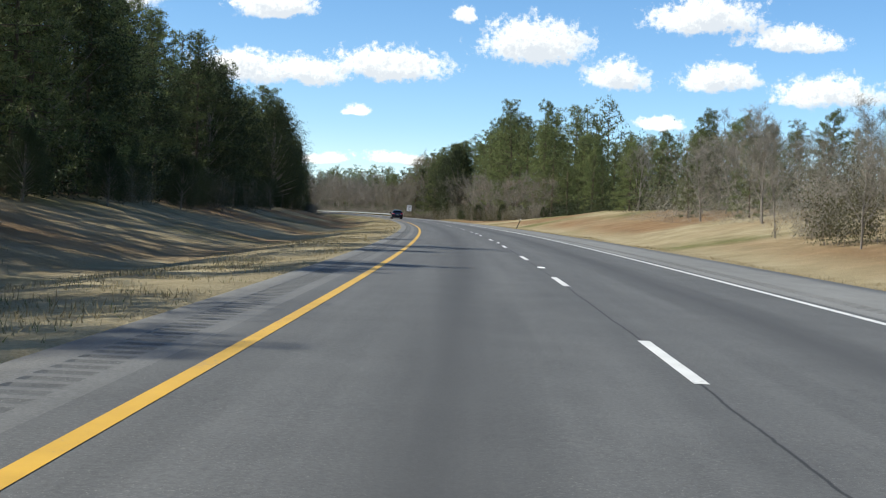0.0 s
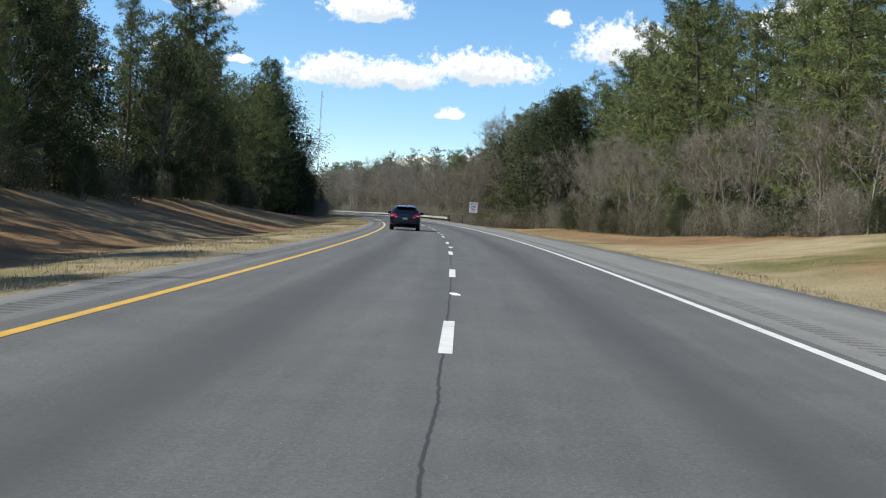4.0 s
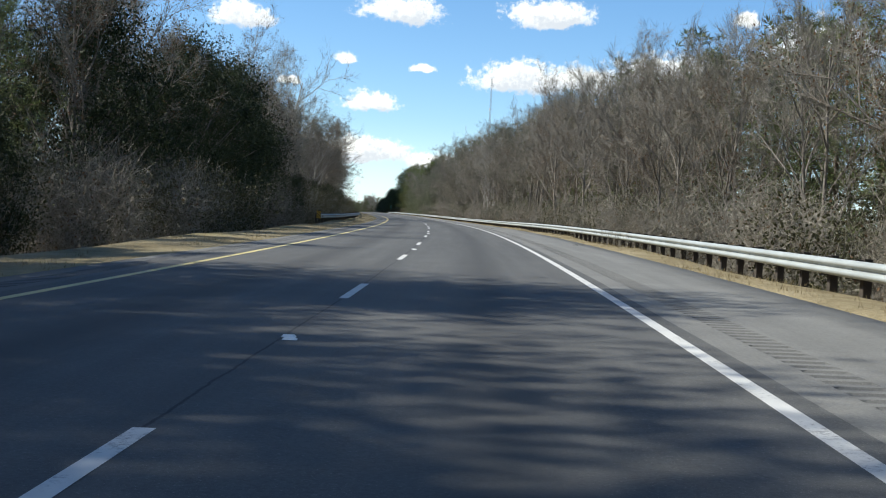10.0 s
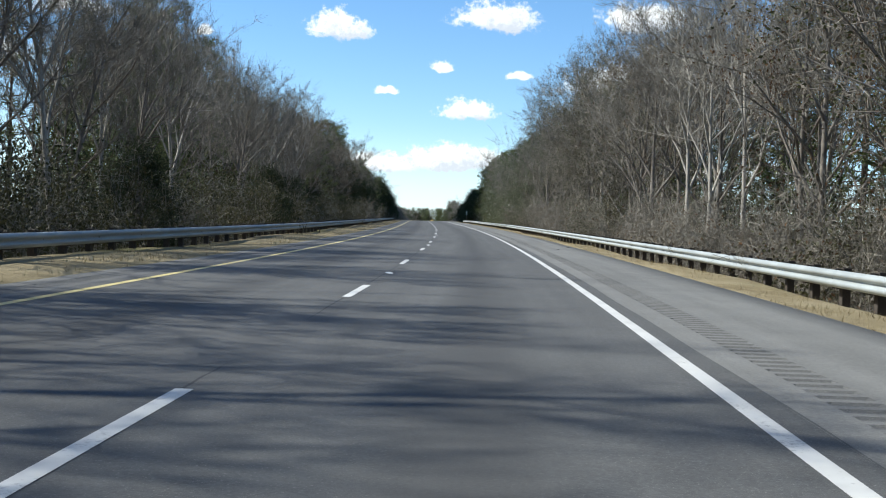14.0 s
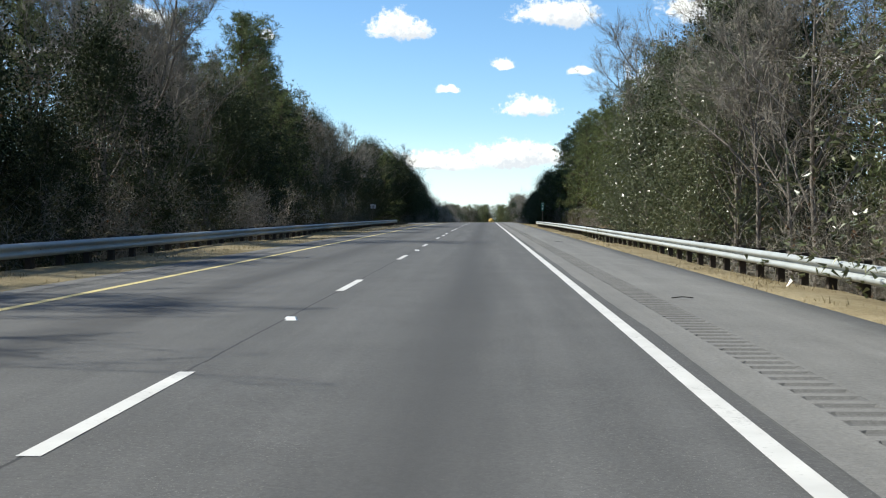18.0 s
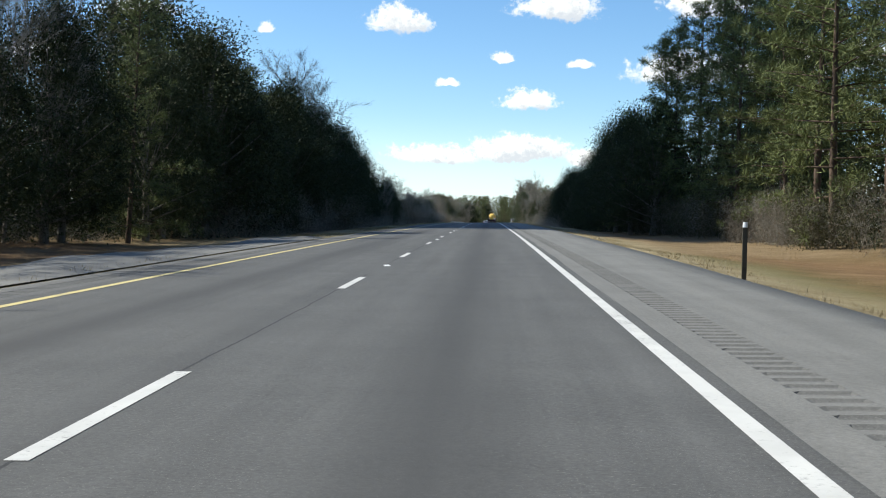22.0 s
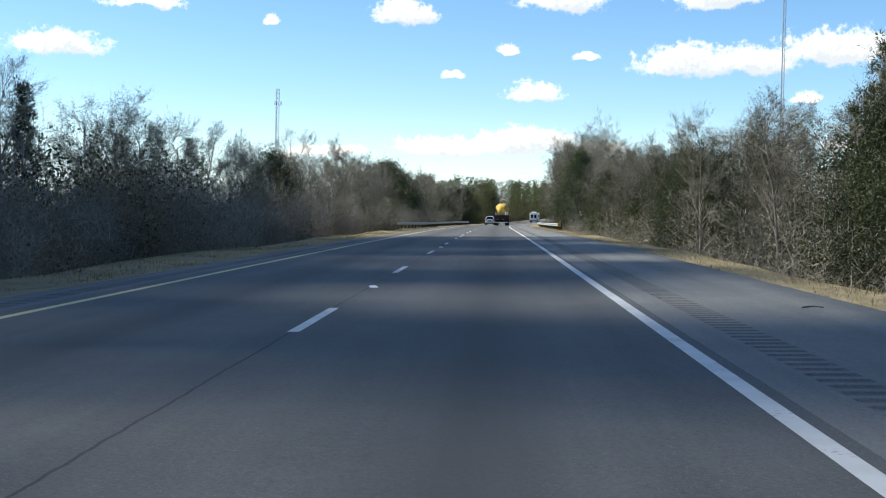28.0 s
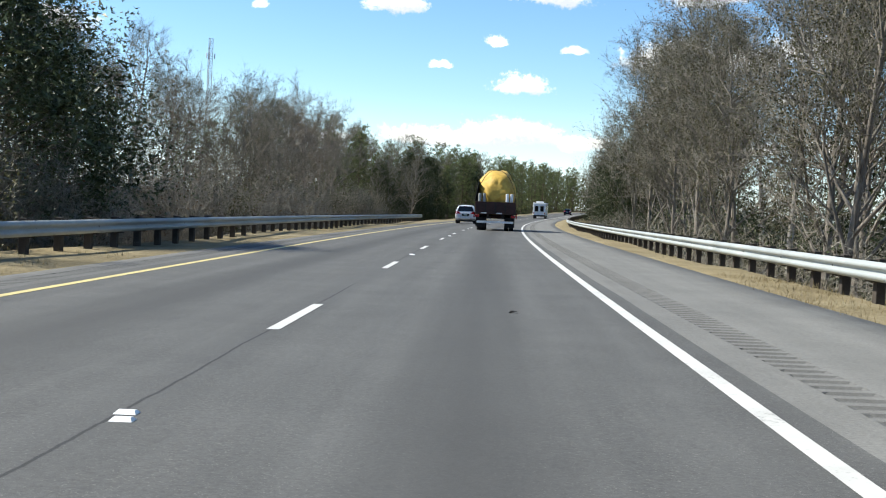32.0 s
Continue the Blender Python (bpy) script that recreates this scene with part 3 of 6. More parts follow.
def mesh_from(name, bm, mat):
    me = bpy.data.meshes.new(name)
    bm.to_mesh(me)
    bm.free()
    for m in mat if isinstance(mat, (list, tuple)) else [mat]:
        me.materials.append(m)
    return me


post_bm = box_bm(0.15, 0.2, 1.15, 0.012, (0, 0, -0.40))
post_me = mesh_from("post", post_bm, M_POST)
block_me = mesh_from("blockout", box_bm(0.15, 0.14, 0.36, 0.01, (0, 0, 0.37)), M_POST)
bolt_bm = bmesh.new()
bmesh.ops.create_uvsphere(bolt_bm, u_segments=8, v_segments=4, radius=0.022)
bolt_me = mesh_from("bolt", bolt_bm, M_BOLT)


def guardrail(name, s0, s1, lat, flare0, flare1, label, hazard=None, curl=False, sunk=0.06):
    """A W-beam on timber posts every 1.905 m; flares pull its ends away from the road."""
    side = 1 if lat > 0 else -1
    thing = new(name)
    thing.matrix_world = Matrix.Translation(spot(s0, lat))
    tagged(thing, label, "guardrail", "guardrails")
    inv = thing.matrix_world.inverted()

    def lat_at(s):
        return lat + side * (np.interp(s, [s0, s0 + 15], [flare0, 0]) + np.interp(s, [s1 - 15, s1], [0, flare1]))

    # beam lengths of 3.81 m that lap by a hand's width
    n = 0
    s = s0
    while s < s1 - 0.5:
        e = min(s + 3.81, s1)
        st = np.array([s, (s + e) / 2, e + 0.12])
        la = lat_at(st)
        base = on_road(st, la, -np.interp(st, *sunk) if isinstance(sunk, tuple) else -sunk)
        nudge = 0.004 * (n % 2)
        V, F = [], []
        across = on_road(st, la - side) - on_road(st, la)
        across[:, 2] = 0
        for thick in (0.0, 0.006):
            for i in range(3):
                for o_, z_ in W_SECTION:
                    V.append(base[i] + across[i] * (o_ + nudge + thick) + np.array([0, 0, z_]))
        k = len(W_SECTION)
        F = np.concatenate([grid_faces(3, k), grid_faces(3, k)[:, ::-1] + 3 * k])
        V = np.array(V) - np.array(thing.location)
        o = new("beam", mesh_of("beam", V, F, M_STEEL, smooth=True))
        o.parent = thing
        s, n = e, n + 1
    for j, s in enumerate(np.arange(s0 + 0.3, s1, 1.905)):
        la = float(lat_at(s))
        p = spot(s, la + side * 0.22)
        turn = heading(s)
        o = new("post", post_me)
        o.parent = thing
        o.matrix_local = inv @ Matrix.Translation((p.x, p.y, on_road(s, la)[2] - float(np.interp(s, *sunk) if isinstance(sunk, tuple) else sunk))) @ pose(0, 0, 0, random.uniform(-1, 1), random.uniform(-1.2, 1.2), turn)
        b = new("blockout", block_me)
        b.parent = o
        b.matrix_local = pose(-side * 0.145, 0, 0)
        if j % 2 == 0:
            q = new("bolt", bolt_me)
            q.parent = o
            q.matrix_local = pose(-side * 0.228, 0, 0.555)
    if hazard:
        la = float(lat_at(s0))
        p = spot(s0, la)
        m = inv @ Matrix.Translation(p) @ pose(0, 0, 0, 0, 0, heading(s0))
        plate = part("marker_panel", box_bm(0.32, 0.02, 0.62, 0.006, (0, -0.12, 0.34)), M_BLACK, thing, "striped hazard end panel")
        plate.matrix_local = m
        bm = bmesh.new()
        for i in range(-1, 3):
            z = 0.34 + i * 0.2
            lo, hi = z, z + 0.1
            pts = [(-0.155, lo + 0.26 * (side < 0)), (0.155, lo + 0.26 * (side > 0)), (0.155, hi + 0.26 * (side > 0)), (-0.155, hi + 0.26 * (side < 0))]
            pts = [(x, min(max(zz, 0.345), 0.955)) for x, zz in pts]
            if max(zz for _, zz in pts) - min(zz for _, zz in pts) > 0.03:
                vs = [bm.verts.new((x, -0.134, zz)) for x, zz in pts]
                bm.faces.new(vs)
        stripes = part("stripes", bm, hazard, plate, "diagonal bright stripes")
        # rounded buffer end behind the panel
        bm = bmesh.new()
        bmesh.ops.create_cone(bm, cap_ends=False, segments=16, radius1=0.17, radius2=0.17, depth=0.31, matrix=Matrix.Translation((0.0, 0.05, 0.555)))
        bmesh.ops.delete(bm, geom=[v for v in bm.verts if v.co.y > 0.12], context="VERTS")
        bmesh.ops.solidify(bm, geom=bm.faces[:], thickness=0.006)
        nose = part("buffer_end", bm, M_STEEL, thing, "curved steel buffer end")
        nose.matrix_local = m @ pose(0.1 * side if curl else 0.0, 0, 0)
    return thing


guardrail("guardrail", 321.0, 756.0, 8.18, 0.2, 0.3, "galvanised W-beam guardrail on dark timber posts, striped end panel", M_SIGNORANGE, sunk=([320, 430, 560, 720, 740, 756], [0.12, 0.16, 0.33, 0.36, 0.38, 0.45]))
guardrail("guardrail", 427.5, 734.5, -7.42, 0.6, 0.0, "galvanised W-beam median guardrail on dark posts, hazard end panel", M_SIGNYELLOW, sunk=([430, 620], [0.14, 0.21]))
guardrail("guardrail", 1065.0, 1420.0, 8.1, 0.4, 0.0, "bright galvanised guardrail with yellow and black striped end panel", M_SIGNYELLOW, sunk=0.1)
guardrail("guardrail", 1070.5, 1196.0, -6.9, 2.0, 0.0, "weathered median guardrail with curled steel end and striped panel", M_SIGNORANGE, True)

# ---- signs and marker posts ----
M_SIGNWHITE = simple("sign_white_sheeting", (0.74, 0.76, 0.78), 0.4, vary=0.06, scale=1.5)
M_SIGNBLACK = simple("sign_black_ink", (0.012, 0.012, 0.013), 0.5, vary=0.1)
M_SIGNGREEN = simple("sign_green_sheeting", (0.006, 0.13, 0.09), 0.4, vary=0.1)
M_UPOST = simple("rusty_sign_post", (0.20, 0.165, 0.125), 0.7, 0.3, 0.3, 0.25, 5.0)
M_DELIN = simple("dark_marker_post", (0.075, 0.07, 0.055), 0.85, 0, 0.2, 0.3, 6.0)


def words(text, size, mat, parent, at, label=""):
    cu = bpy.data.curves.new("lettering", "FONT")
    cu.body, cu.size, cu.align_x, cu.align_y, cu.extrude, cu.offset = text, size, "CENTER", "CENTER", 0.001, 0.012 * size
    tmp = bpy.data.objects.new("lettering", cu)
    scene.collection.objects.link(tmp)
    me = bpy.data.meshes.new_from_object(tmp.evaluated_get(bpy.context.evaluated_depsgraph_get()))
    bpy.data.objects.remove(tmp)
    me.materials.clear()
    me.materials.append(mat)
    o = new("lettering", me)
    o.parent = parent
    o.matrix_local = pose(*at, 90, 0, 0)
    return tagged(o, label)


def rounded_plate(w, h, r, thick, z0, y=0.0):
    bm = bmesh.new()
    pts = []
    for cx, cz, a0 in ((w / 2 - r, h - r, 0), (-w / 2 + r, h - r, 90), (-w / 2 + r, r, 180), (w / 2 - r, r, 270)):
        for i in range(5):
            a_ = radians(a0 + i * 22.5)
            pts.append((cx + r * math.cos(a_), y, z0 + cz + r * math.sin(a_)))
    f = bm.faces.new([bm.verts.new(p) for p in pts])
    ext = bmesh.ops.extrude_face_region(bm, geom=[f])
    bmesh.ops.translate(bm, vec=(0, thick, 0), verts=[v for v in ext["geom"] if isinstance(v, bmesh.types.BMVert)])
    bmesh.ops.recalc_face_normals(bm, faces=bm.faces[:])
    return bm


def u_post(height_, x):
    """A hat-shaped steel post."""
    bm = bmesh.new()
    prof = [(-0.04, 0), (-0.025, 0), (-0.018, 0.035), (0.018, 0.035), (0.025, 0), (0.04, 0)]
    prof = prof + [(a_, b_ + 0.006) for a_, b_ in reversed(prof)]
    f = bm.faces.new([bm.verts.new((x + a_, b_ + 0.02, -0.3)) for a_, b_ in prof])
    ext = bmesh.ops.extrude_face_region(bm, geom=[f])
    bmesh.ops.translate(bm, vec=(0, 0, height_ + 0.3), verts=[v for v in ext["geom"] if isinstance(v, bmesh.types.BMVert)])
    bmesh.ops.recalc_face_normals(bm, faces=bm.faces[:])
    return bm


def stand(name, s, lat, turn=0.0, lean=0.0):
    thing = new(name)
    thing.matrix_world = Matrix.Translation(spot(s, lat)) @ pose(0, 0, 0, 0, lean, heading(s) + turn)
    return thing


limit = stand("speed_limit_sign", 305.5, 10.15, -9.0, 1.2)
tagged(limit, "white speed limit sign on two steel posts in dry grass", "road sign")
SIGN_Z = 1.93  # underside of the panel over the ground
for x in (-0.38, 0.38):
    part("post", u_post(SIGN_Z + 1.42, x), M_UPOST, limit, "thin rusty steel post")
panel = part("panel", rounded_plate(1.219, 1.524, 0.08, 0.004, SIGN_Z), M_SIGNBLACK, limit, "black-bordered aluminium sign panel")
part("face", rounded_plate(1.165, 1.47, 0.066, 0.003, SIGN_Z + 0.027, -0.003), M_SIGNWHITE, panel, "white reflective sign face")
words("SPEED", 0.32, M_SIGNBLACK, panel, (0, -0.0045, SIGN_Z + 1.21), "black words")
words("LIMIT", 0.32, M_SIGNBLACK, panel, (0, -0.0045, SIGN_Z + 0.86), "black words")
words("70", 0.58, M_SIGNBLACK, panel, (0, -0.0045, SIGN_Z + 0.40), "black numerals")
for x in (-0.38, 0.38):
    for z in (SIGN_Z + 0.16, SIGN_Z + 1.37):
        o = new("bolt", bolt_me)
        o.parent, o.matrix_local = panel, pose(x, -0.004, z) @ Matrix.Diagonal((0.5, 0.3, 0.5, 1))

mile = stand("mile_marker_sign", 750.0, 8.95)
tagged(mile, "tall narrow green mile marker on a steel post behind the guardrail", "road sign")
part("post", u_post(2.9, 0.0), M_UPOST, mile, "dark steel post")
panel = part("panel", rounded_plate(0.36, 0.98, 0.03, 0.004, 1.98), M_SIGNGREEN, mile, "green sign panel")
words("MILE", 0.11, M_SIGNWHITE, panel, (0, -0.002, 2.86), "white word")
words("4", 0.36, M_SIGNWHITE, panel, (0, -0.002, 2.6), "white numeral")
words("8", 0.36, M_SIGNWHITE, panel, (0, -0.002, 2.22), "white numeral")

notice = stand("median_notice_sign", 766.0, -13.0, -4.0)
tagged(notice, "small white notice sign on one post beside the median crossover", "road sign")
part("post", u_post(2.7, 0.0), M_UPOST, notice, "grey steel post")
panel = part("panel", rounded_plate(0.74, 0.57, 0.03, 0.004, 2.3), M_SIGNWHITE, notice, "white sign panel")
for z, w in ((2.76, 0.54), (2.63, 0.44), (2.51, 0.54), (2.39, 0.24)):
    part("text_bar", box_bm(w, 0.003, 0.05, 0.0, (0, -0.002, z - 0.025)), M_SIGNBLACK, panel, "black line of small writing")


def delineator(s, lat, height_, lean=0.0):
    thing = stand("delineator_post", s, lat, 0, lean)
    tagged(thing, "slim dark marker post with a white reflector on top", "marker post", "roadside marker posts")
    bm = box_bm(0.09, 0.035, height_ + 0.3, 0.008, (0, 0, -0.3))
    part("post", bm, M_DELIN, thing)
    bm = bmesh.new()
    bmesh.ops.create_cone(bm, cap_ends=True, segments=12, radius1=0.05, radius2=0.04, depth=0.1, matrix=Matrix.Translation((0, 0, height_ + 0.03)))
    part("reflector", bm, M_SIGNWHITE, thing, "white reflector cap")


delineator(293.8, 7.5, 1.15)
delineator(761.3, 6.95, 1.05)
delineator(139.0, 8.3, 1.1, 22.0)

tube_post = stand("marker_tube", 1070.0, -9.15, 0.0, -14.0)
tagged(tube_post, "white plastic marker tube leaning beside the median guardrail end", "marker post")
bm = bmesh.new()
bmesh.ops.create_cone(bm, cap_ends=True, segments=14, radius1=0.055, radius2=0.055, depth=1.0, matrix=Matrix.Translation((0, 0, 0.42)))
bmesh.ops.bevel(bm, geom=[e_ for e_ in bm.edges if max(len(f.verts) for f in e_.link_faces) > 4], offset=0.015, segments=2, affect="EDGES")
part("tube", bm, M_SIGNWHITE, tube_post, "white plastic tube")
bm = bmesh.new()
bmesh.ops.create_cone(bm, cap_ends=True, segments=14, radius1=0.11, radius2=0.08, depth=0.08, matrix=Matrix.Translation((0, 0, 0.02)))
part("foot", bm, M_BLACK, tube_post, "black rubber foot")

# ---- trees and brush ----
R = np.random.RandomState(11)


def tube(V, F, a_, b_, r0, r1, sides):
    """A tapered round limb from a to b."""
    a_, b_ = np.asarray(a_, float), np.asarray(b_, float)
    d = b_ - a_
    d = d / (np.linalg.norm(d) + 1e-9)
    u = np.cross(d, (0.3, 0.5, 0.81))
    u /= np.linalg.norm(u) + 1e-9
    w = np.cross(d, u)
    k = sum(len(v) for v in V)
    ang = np.arange(sides) / sides * 2 * np.pi
    ring = np.cos(ang)[:, None] * u + np.sin(ang)[:, None] * w
    V.append(np.concatenate([a_ + ring * r0, b_ + ring * r1]))
    i = np.arange(sides)
    j = (i + 1) % sides
    F.append(np.stack([i, j, j + sides], -1) + k)
    F.append(np.stack([i, j + sides, i + sides], -1) + k)


def unit(v):
    return v / (np.linalg.norm(v, axis=-1, keepdims=True) + 1e-9)


def blades(C, D, count, length, width, spread):
    """Needle-like triangles in tufts at C that lean along D."""
    C, D = np.repeat(C, count, 0), np.repeat(D, count, 0)
    d = unit(D + R.normal(0, spread, C.shape))
    side = unit(np.cross(d, R.normal(0, 1, C.shape))) * width / 2
    ln = length * R.uniform(0.6, 1.25, (len(C), 1))
    V = np.stack([C - side, C + side, C + d * ln], 1).reshape(-1, 3)
    return V, np.arange(len(V)).reshape(-1, 3)


def leaves(C, D, length, width, spread):
    """Four-cornered leaves, folded a little along the rib."""
    d = unit(D + R.normal(0, spread, C.shape))
    n = unit(np.cross(d, R.normal(0, 1, C.shape)))
    side = n * width / 2
    up = np.cross(d, n) * width * 0.18
    ln = length * R.uniform(0.6, 1.3, (len(C), 1))
    V = np.stack([C, C + d * ln * 0.5 + side + up, C + d * ln, C + d * ln * 0.5 - side + up], 1).reshape(-1, 3)
    k = np.arange(len(C))[:, None] * 4
    return V, np.concatenate([k + [0, 1, 2], k + [0, 2, 3]])


def cat(parts):
    V, F, k = [], [], 0
    for v, f in parts:
        V.append(v)
        F.append(f + k)
        k += len(v)
    return np.concatenate(V), np.concatenate(F)


def pine_shape(h=15.0, puffs=7, low=0.3, wide=0.2, per=46, bl=0.021, bw=0.0021, core=60, cone=False, limbs=42):
    """A loblolly pine: straight trunk, whorled limbs that carry round brushes of needles."""
    V, F = [], []
    lean = R.normal(0, 0.012, 2) * h
    path = [np.array([lean[0] * t * t + 0.1 * math.sin(t * 5), lean[1] * t * t, h * t]) for t in np.linspace(-0.02, 0.98, 6)]
    for i in range(5):
        tube(V, F, path[i], path[i + 1], 0.012 * h * (1 - i / 5.6), 0.012 * h * (1 - (i + 1) / 5.6), 6)
    C, K = [], []
    for i in range(limbs):
        t = low + (0.985 - low) * (i / (limbs - 1)) ** 0.92
        c = np.array([lean[0] * t * t, lean[1] * t * t, h * t])
        a_ = i * 2.4 + R.uniform(-0.5, 0.5)
        u = (t - low) / (1 - low)
        reach = h * wide * (0.20 + 0.90 * (1 - u ** 1.7) ** 0.75) * R.uniform(0.55, 1.18)
        if cone:
            reach = h * wide * (1.06 - u) * R.uniform(0.78, 1.12)
        tip = c + np.array([math.cos(a_) * reach, math.sin(a_) * reach, reach * (-0.12 + 0.7 * u)])
        tube(V, F, c, tip, 0.0032 * h, 0.001 * h, 3)
        m = max(3, int(round(puffs * (0.35 + reach / (0.19 * h)))))
        f = np.linspace(0.38, 1.02, m)[:, None] + R.normal(0, 0.05, (m, 1))
        C.append(c + (tip - c) * f + R.normal(0, 0.017 * h, (m, 3)) * (0.45 + f) * np.array([1, 1, 0.7]))
        K.append(c + (tip - c) * R.uniform(0.05, 0.8, (core, 1)) + R.normal(0, 0.011 * h, (core, 3)))
    C = np.concatenate(C)
    size = np.repeat(R.uniform(0.75, 1.3, (len(C), 1)), per, 0)
    out_ = unit(R.normal(0, 1, (len(C) * per, 3)) + np.array([0, 0, 0.25]))
    brush = blades(np.repeat(C, per, 0) + out_ * size * bl * h * 0.35, out_ + np.array([0, 0, 0.2]), 1, bl * h, bw * h, 0.22)
    inner = np.concatenate(K)
    dark = blades(inner, np.tile([0, 0, 0.3], (len(inner), 1)), 1, 0.024 * h, 0.0036 * h, 1.0)
    return cat([(np.concatenate(V), np.concatenate(F))]), cat([brush, dark])


def tall_shape(h=13.0, boughs=9, twigs=2300, rise=0.7, first=0.22, leafy=0):
    """A woodland hardwood in winter: a stem that forks into rising limbs, boughs and fine twigs."""
    V, F, P, D = [], [], [], []

    def grow(p, d, length, r, depth):
        n = (5, 3, 2, 2)[depth]
        pts = [p]
        for i in range(n):
            d = unit(d + R.normal(0, (0.05, 0.13, 0.2, 0.25)[depth], 3) + np.array([0, 0, 0.05 * rise * depth]))
            pts.append(pts[-1] + d * length / n)
            tube(V, F, pts[-2], pts[-1], r * (1 - 0.75 * i / n), r * (1 - 0.75 * (i + 1) / n), (6, 4, 3, 3)[depth])
        if depth >= 2:
            for t in np.linspace(0.3, 1.0, 4):
                j = min(int(t * n), n - 1)
                P.append(pts[j] + (pts[j + 1] - pts[j]) * (t * n - j))
                D.append(d)
        if depth == 3:
            return
        kids = (boughs, 5, 4)[depth]
        turn = R.uniform(0, 6.28)
        for i in range(kids):
            u = (i + R.uniform(0, 1)) / kids
            t = first + (0.97 - first) * u if depth == 0 else 0.25 + 0.75 * u
            j = min(int(t * n), n - 1)
            q = pts[j] + (pts[j + 1] - pts[j]) * (t * n - j)
            a_ = turn + i * 2.4 + R.uniform(-0.4, 0.4)
            side = unit(np.cross(d, np.array([math.cos(a_), math.sin(a_), 0.3])))
            open_ = (R.uniform(0.5, 1.0), R.uniform(0.5, 1.0), R.uniform(0.6, 1.1))[depth] / (0.55 + 0.6 * rise) if depth == 0 else R.uniform(0.5, 1.0)
            ln = (h * (0.42 - 0.22 * u), length * 0.55, length * 0.55)[depth] * R.uniform(0.7, 1.2)
            grow(q, unit(d + side * open_ + np.array([0, 0, 0.1])), ln, max(r * (0.55 - 0.2 * u), h * 0.0009), depth + 1)

    grow(np.array([0.0, 0.0, -0.02 * h]), np.array([0.0, 0.0, 1.0]), h * 0.93, h * 0.0105, 0)
    P, D = np.array(P), np.array(D)
    pick = R.randint(0, len(P), twigs)
    tw = blades(P[pick] + R.normal(0, 0.006 * h, (twigs, 3)), D[pick] + np.array([0, 0, 0.15]), 1, 0.055 * h, 0.00115 * h, 0.6)
    lv = None
    if leafy:
        pick = R.randint(0, len(P), leafy)
        lv = leaves(P[pick] + R.normal(0, 0.02 * h, (leafy, 3)), D[pick], 0.085, 0.05, 1.0)
    return (np.concatenate(V), np.concatenate(F)), tw, lv


def round_shape(h=9.0, count=1500, lobes=14, wide=0.4, base=0.14, size=0.30, inner=0.026):
    """A dense evergreen hardwood: crown of leaf clumps on a forking trunk."""
    V, F = [], []
    C, D, K = [], [], []
    for i in range(lobes):
        a_, t = i * 2.4 + R.uniform(-.4, .4), (i + 0.5) / lobes
        z = h * (base + (0.9 - base) * t)
        rad = h * wide * (math.sin(min(1, 0.22 + t * 0.85) * math.pi) ** 0.6) * R.uniform(0.55, 0.95)
        c = np.array([math.cos(a_) * rad * 0.72, math.sin(a_) * rad * 0.72, z])
        tube(V, F, (0, 0, max(0, z * 0.55)), c, 0.007 * h, 0.002 * h, 3)
        m = count // lobes
        d = unit(R.normal(0, 1, (m, 3)))
        rr = h * R.uniform(0.11, 0.18)
        C.append(c + d * rr * R.uniform(0.35, 1.12, (m, 1)) * np.array([1.15, 1.15, 0.85]))
        D.append(d + np.array([0, 0, 0.1]))
        K.append(c + unit(R.normal(0, 1, (420, 3))) * rr * R.uniform(0, 0.85, (420, 1)))
    tube(V, F, (0, 0, -0.2), (0.02 * h, 0, h * 0.45), 0.02 * h, 0.012 * h, 6)
    tube(V, F, (0.02 * h, 0, h * 0.45), (0, 0.03 * h, h * 0.85), 0.012 * h, 0.004 * h, 5)
    return (np.concatenate(V), np.concatenate(F)), cat([blades(np.concatenate(C), np.concatenate(D), 3, size, size * 0.42, 0.75), blades(np.concatenate(K), np.tile([0, 0, 0.1], (lobes * 420, 1)), 1, inner * h, inner * 0.38 * h, 1.0)])


def brush_shape(h=3.0, stems=14, twigs=420, leafy=160, w=1.5):
    """A thicket: many thin stems, twigs and a few clinging leaves."""
    V, F, P, D = [], [], [], []
    for i in range(stems):
        p = np.append(R.normal(0, w * 0.4, 2), -0.1)
        d = unit(np.append(R.normal(0, 0.32, 2), 1.0))
        e_ = p + d * h * R.uniform(0.45, 0.8)
        tube(V, F, p, e_, 0.008, 0.003, 3)
        for t in np.linspace(0.15, 1.0, 6):
            P.append(p + (e_ - p) * t)
            D.append(d)
    P, D = np.array(P), np.array(D)
    k = R.randint(0, len(P), twigs)
    tw = blades(P[k] + R.normal(0, 0.12 * w, (twigs, 3)), D[k] * 0.7, 1, 0.15 * h, 0.0085, 0.9)
    k = R.randint(0, len(P), max(leafy, 1))
    lv = leaves(P[k] + R.normal(0, 0.16 * w, (len(k), 3)), D[k], 0.075, 0.045, 1.0)
    return (np.concatenate(V), np.concatenate(F)), tw, lv


def tree_thing(name, label, category, wood, wood_mat, crowns):
    thing = new(name)
    tagged(thing, label, category)
    stem = "tangle" if category == "bush" else "trunk"
    o = new(stem, mesh_of(stem, wood[0], wood[1], wood_mat, smooth=True))
    o.parent = thing
    if category == "bush":
        tagged(o, "many thin bare stems", kind="stuff")
    for cname, (v, f), mat in crowns:
        o = new(cname, mesh_of(cname, v, f, mat))
        o.parent = thing
    return thing


PROTO = {}


def proto(kind, height_, thing, group):
    thing["group"] = group
    PROTO.setdefault(kind, []).append((height_, thing, []))


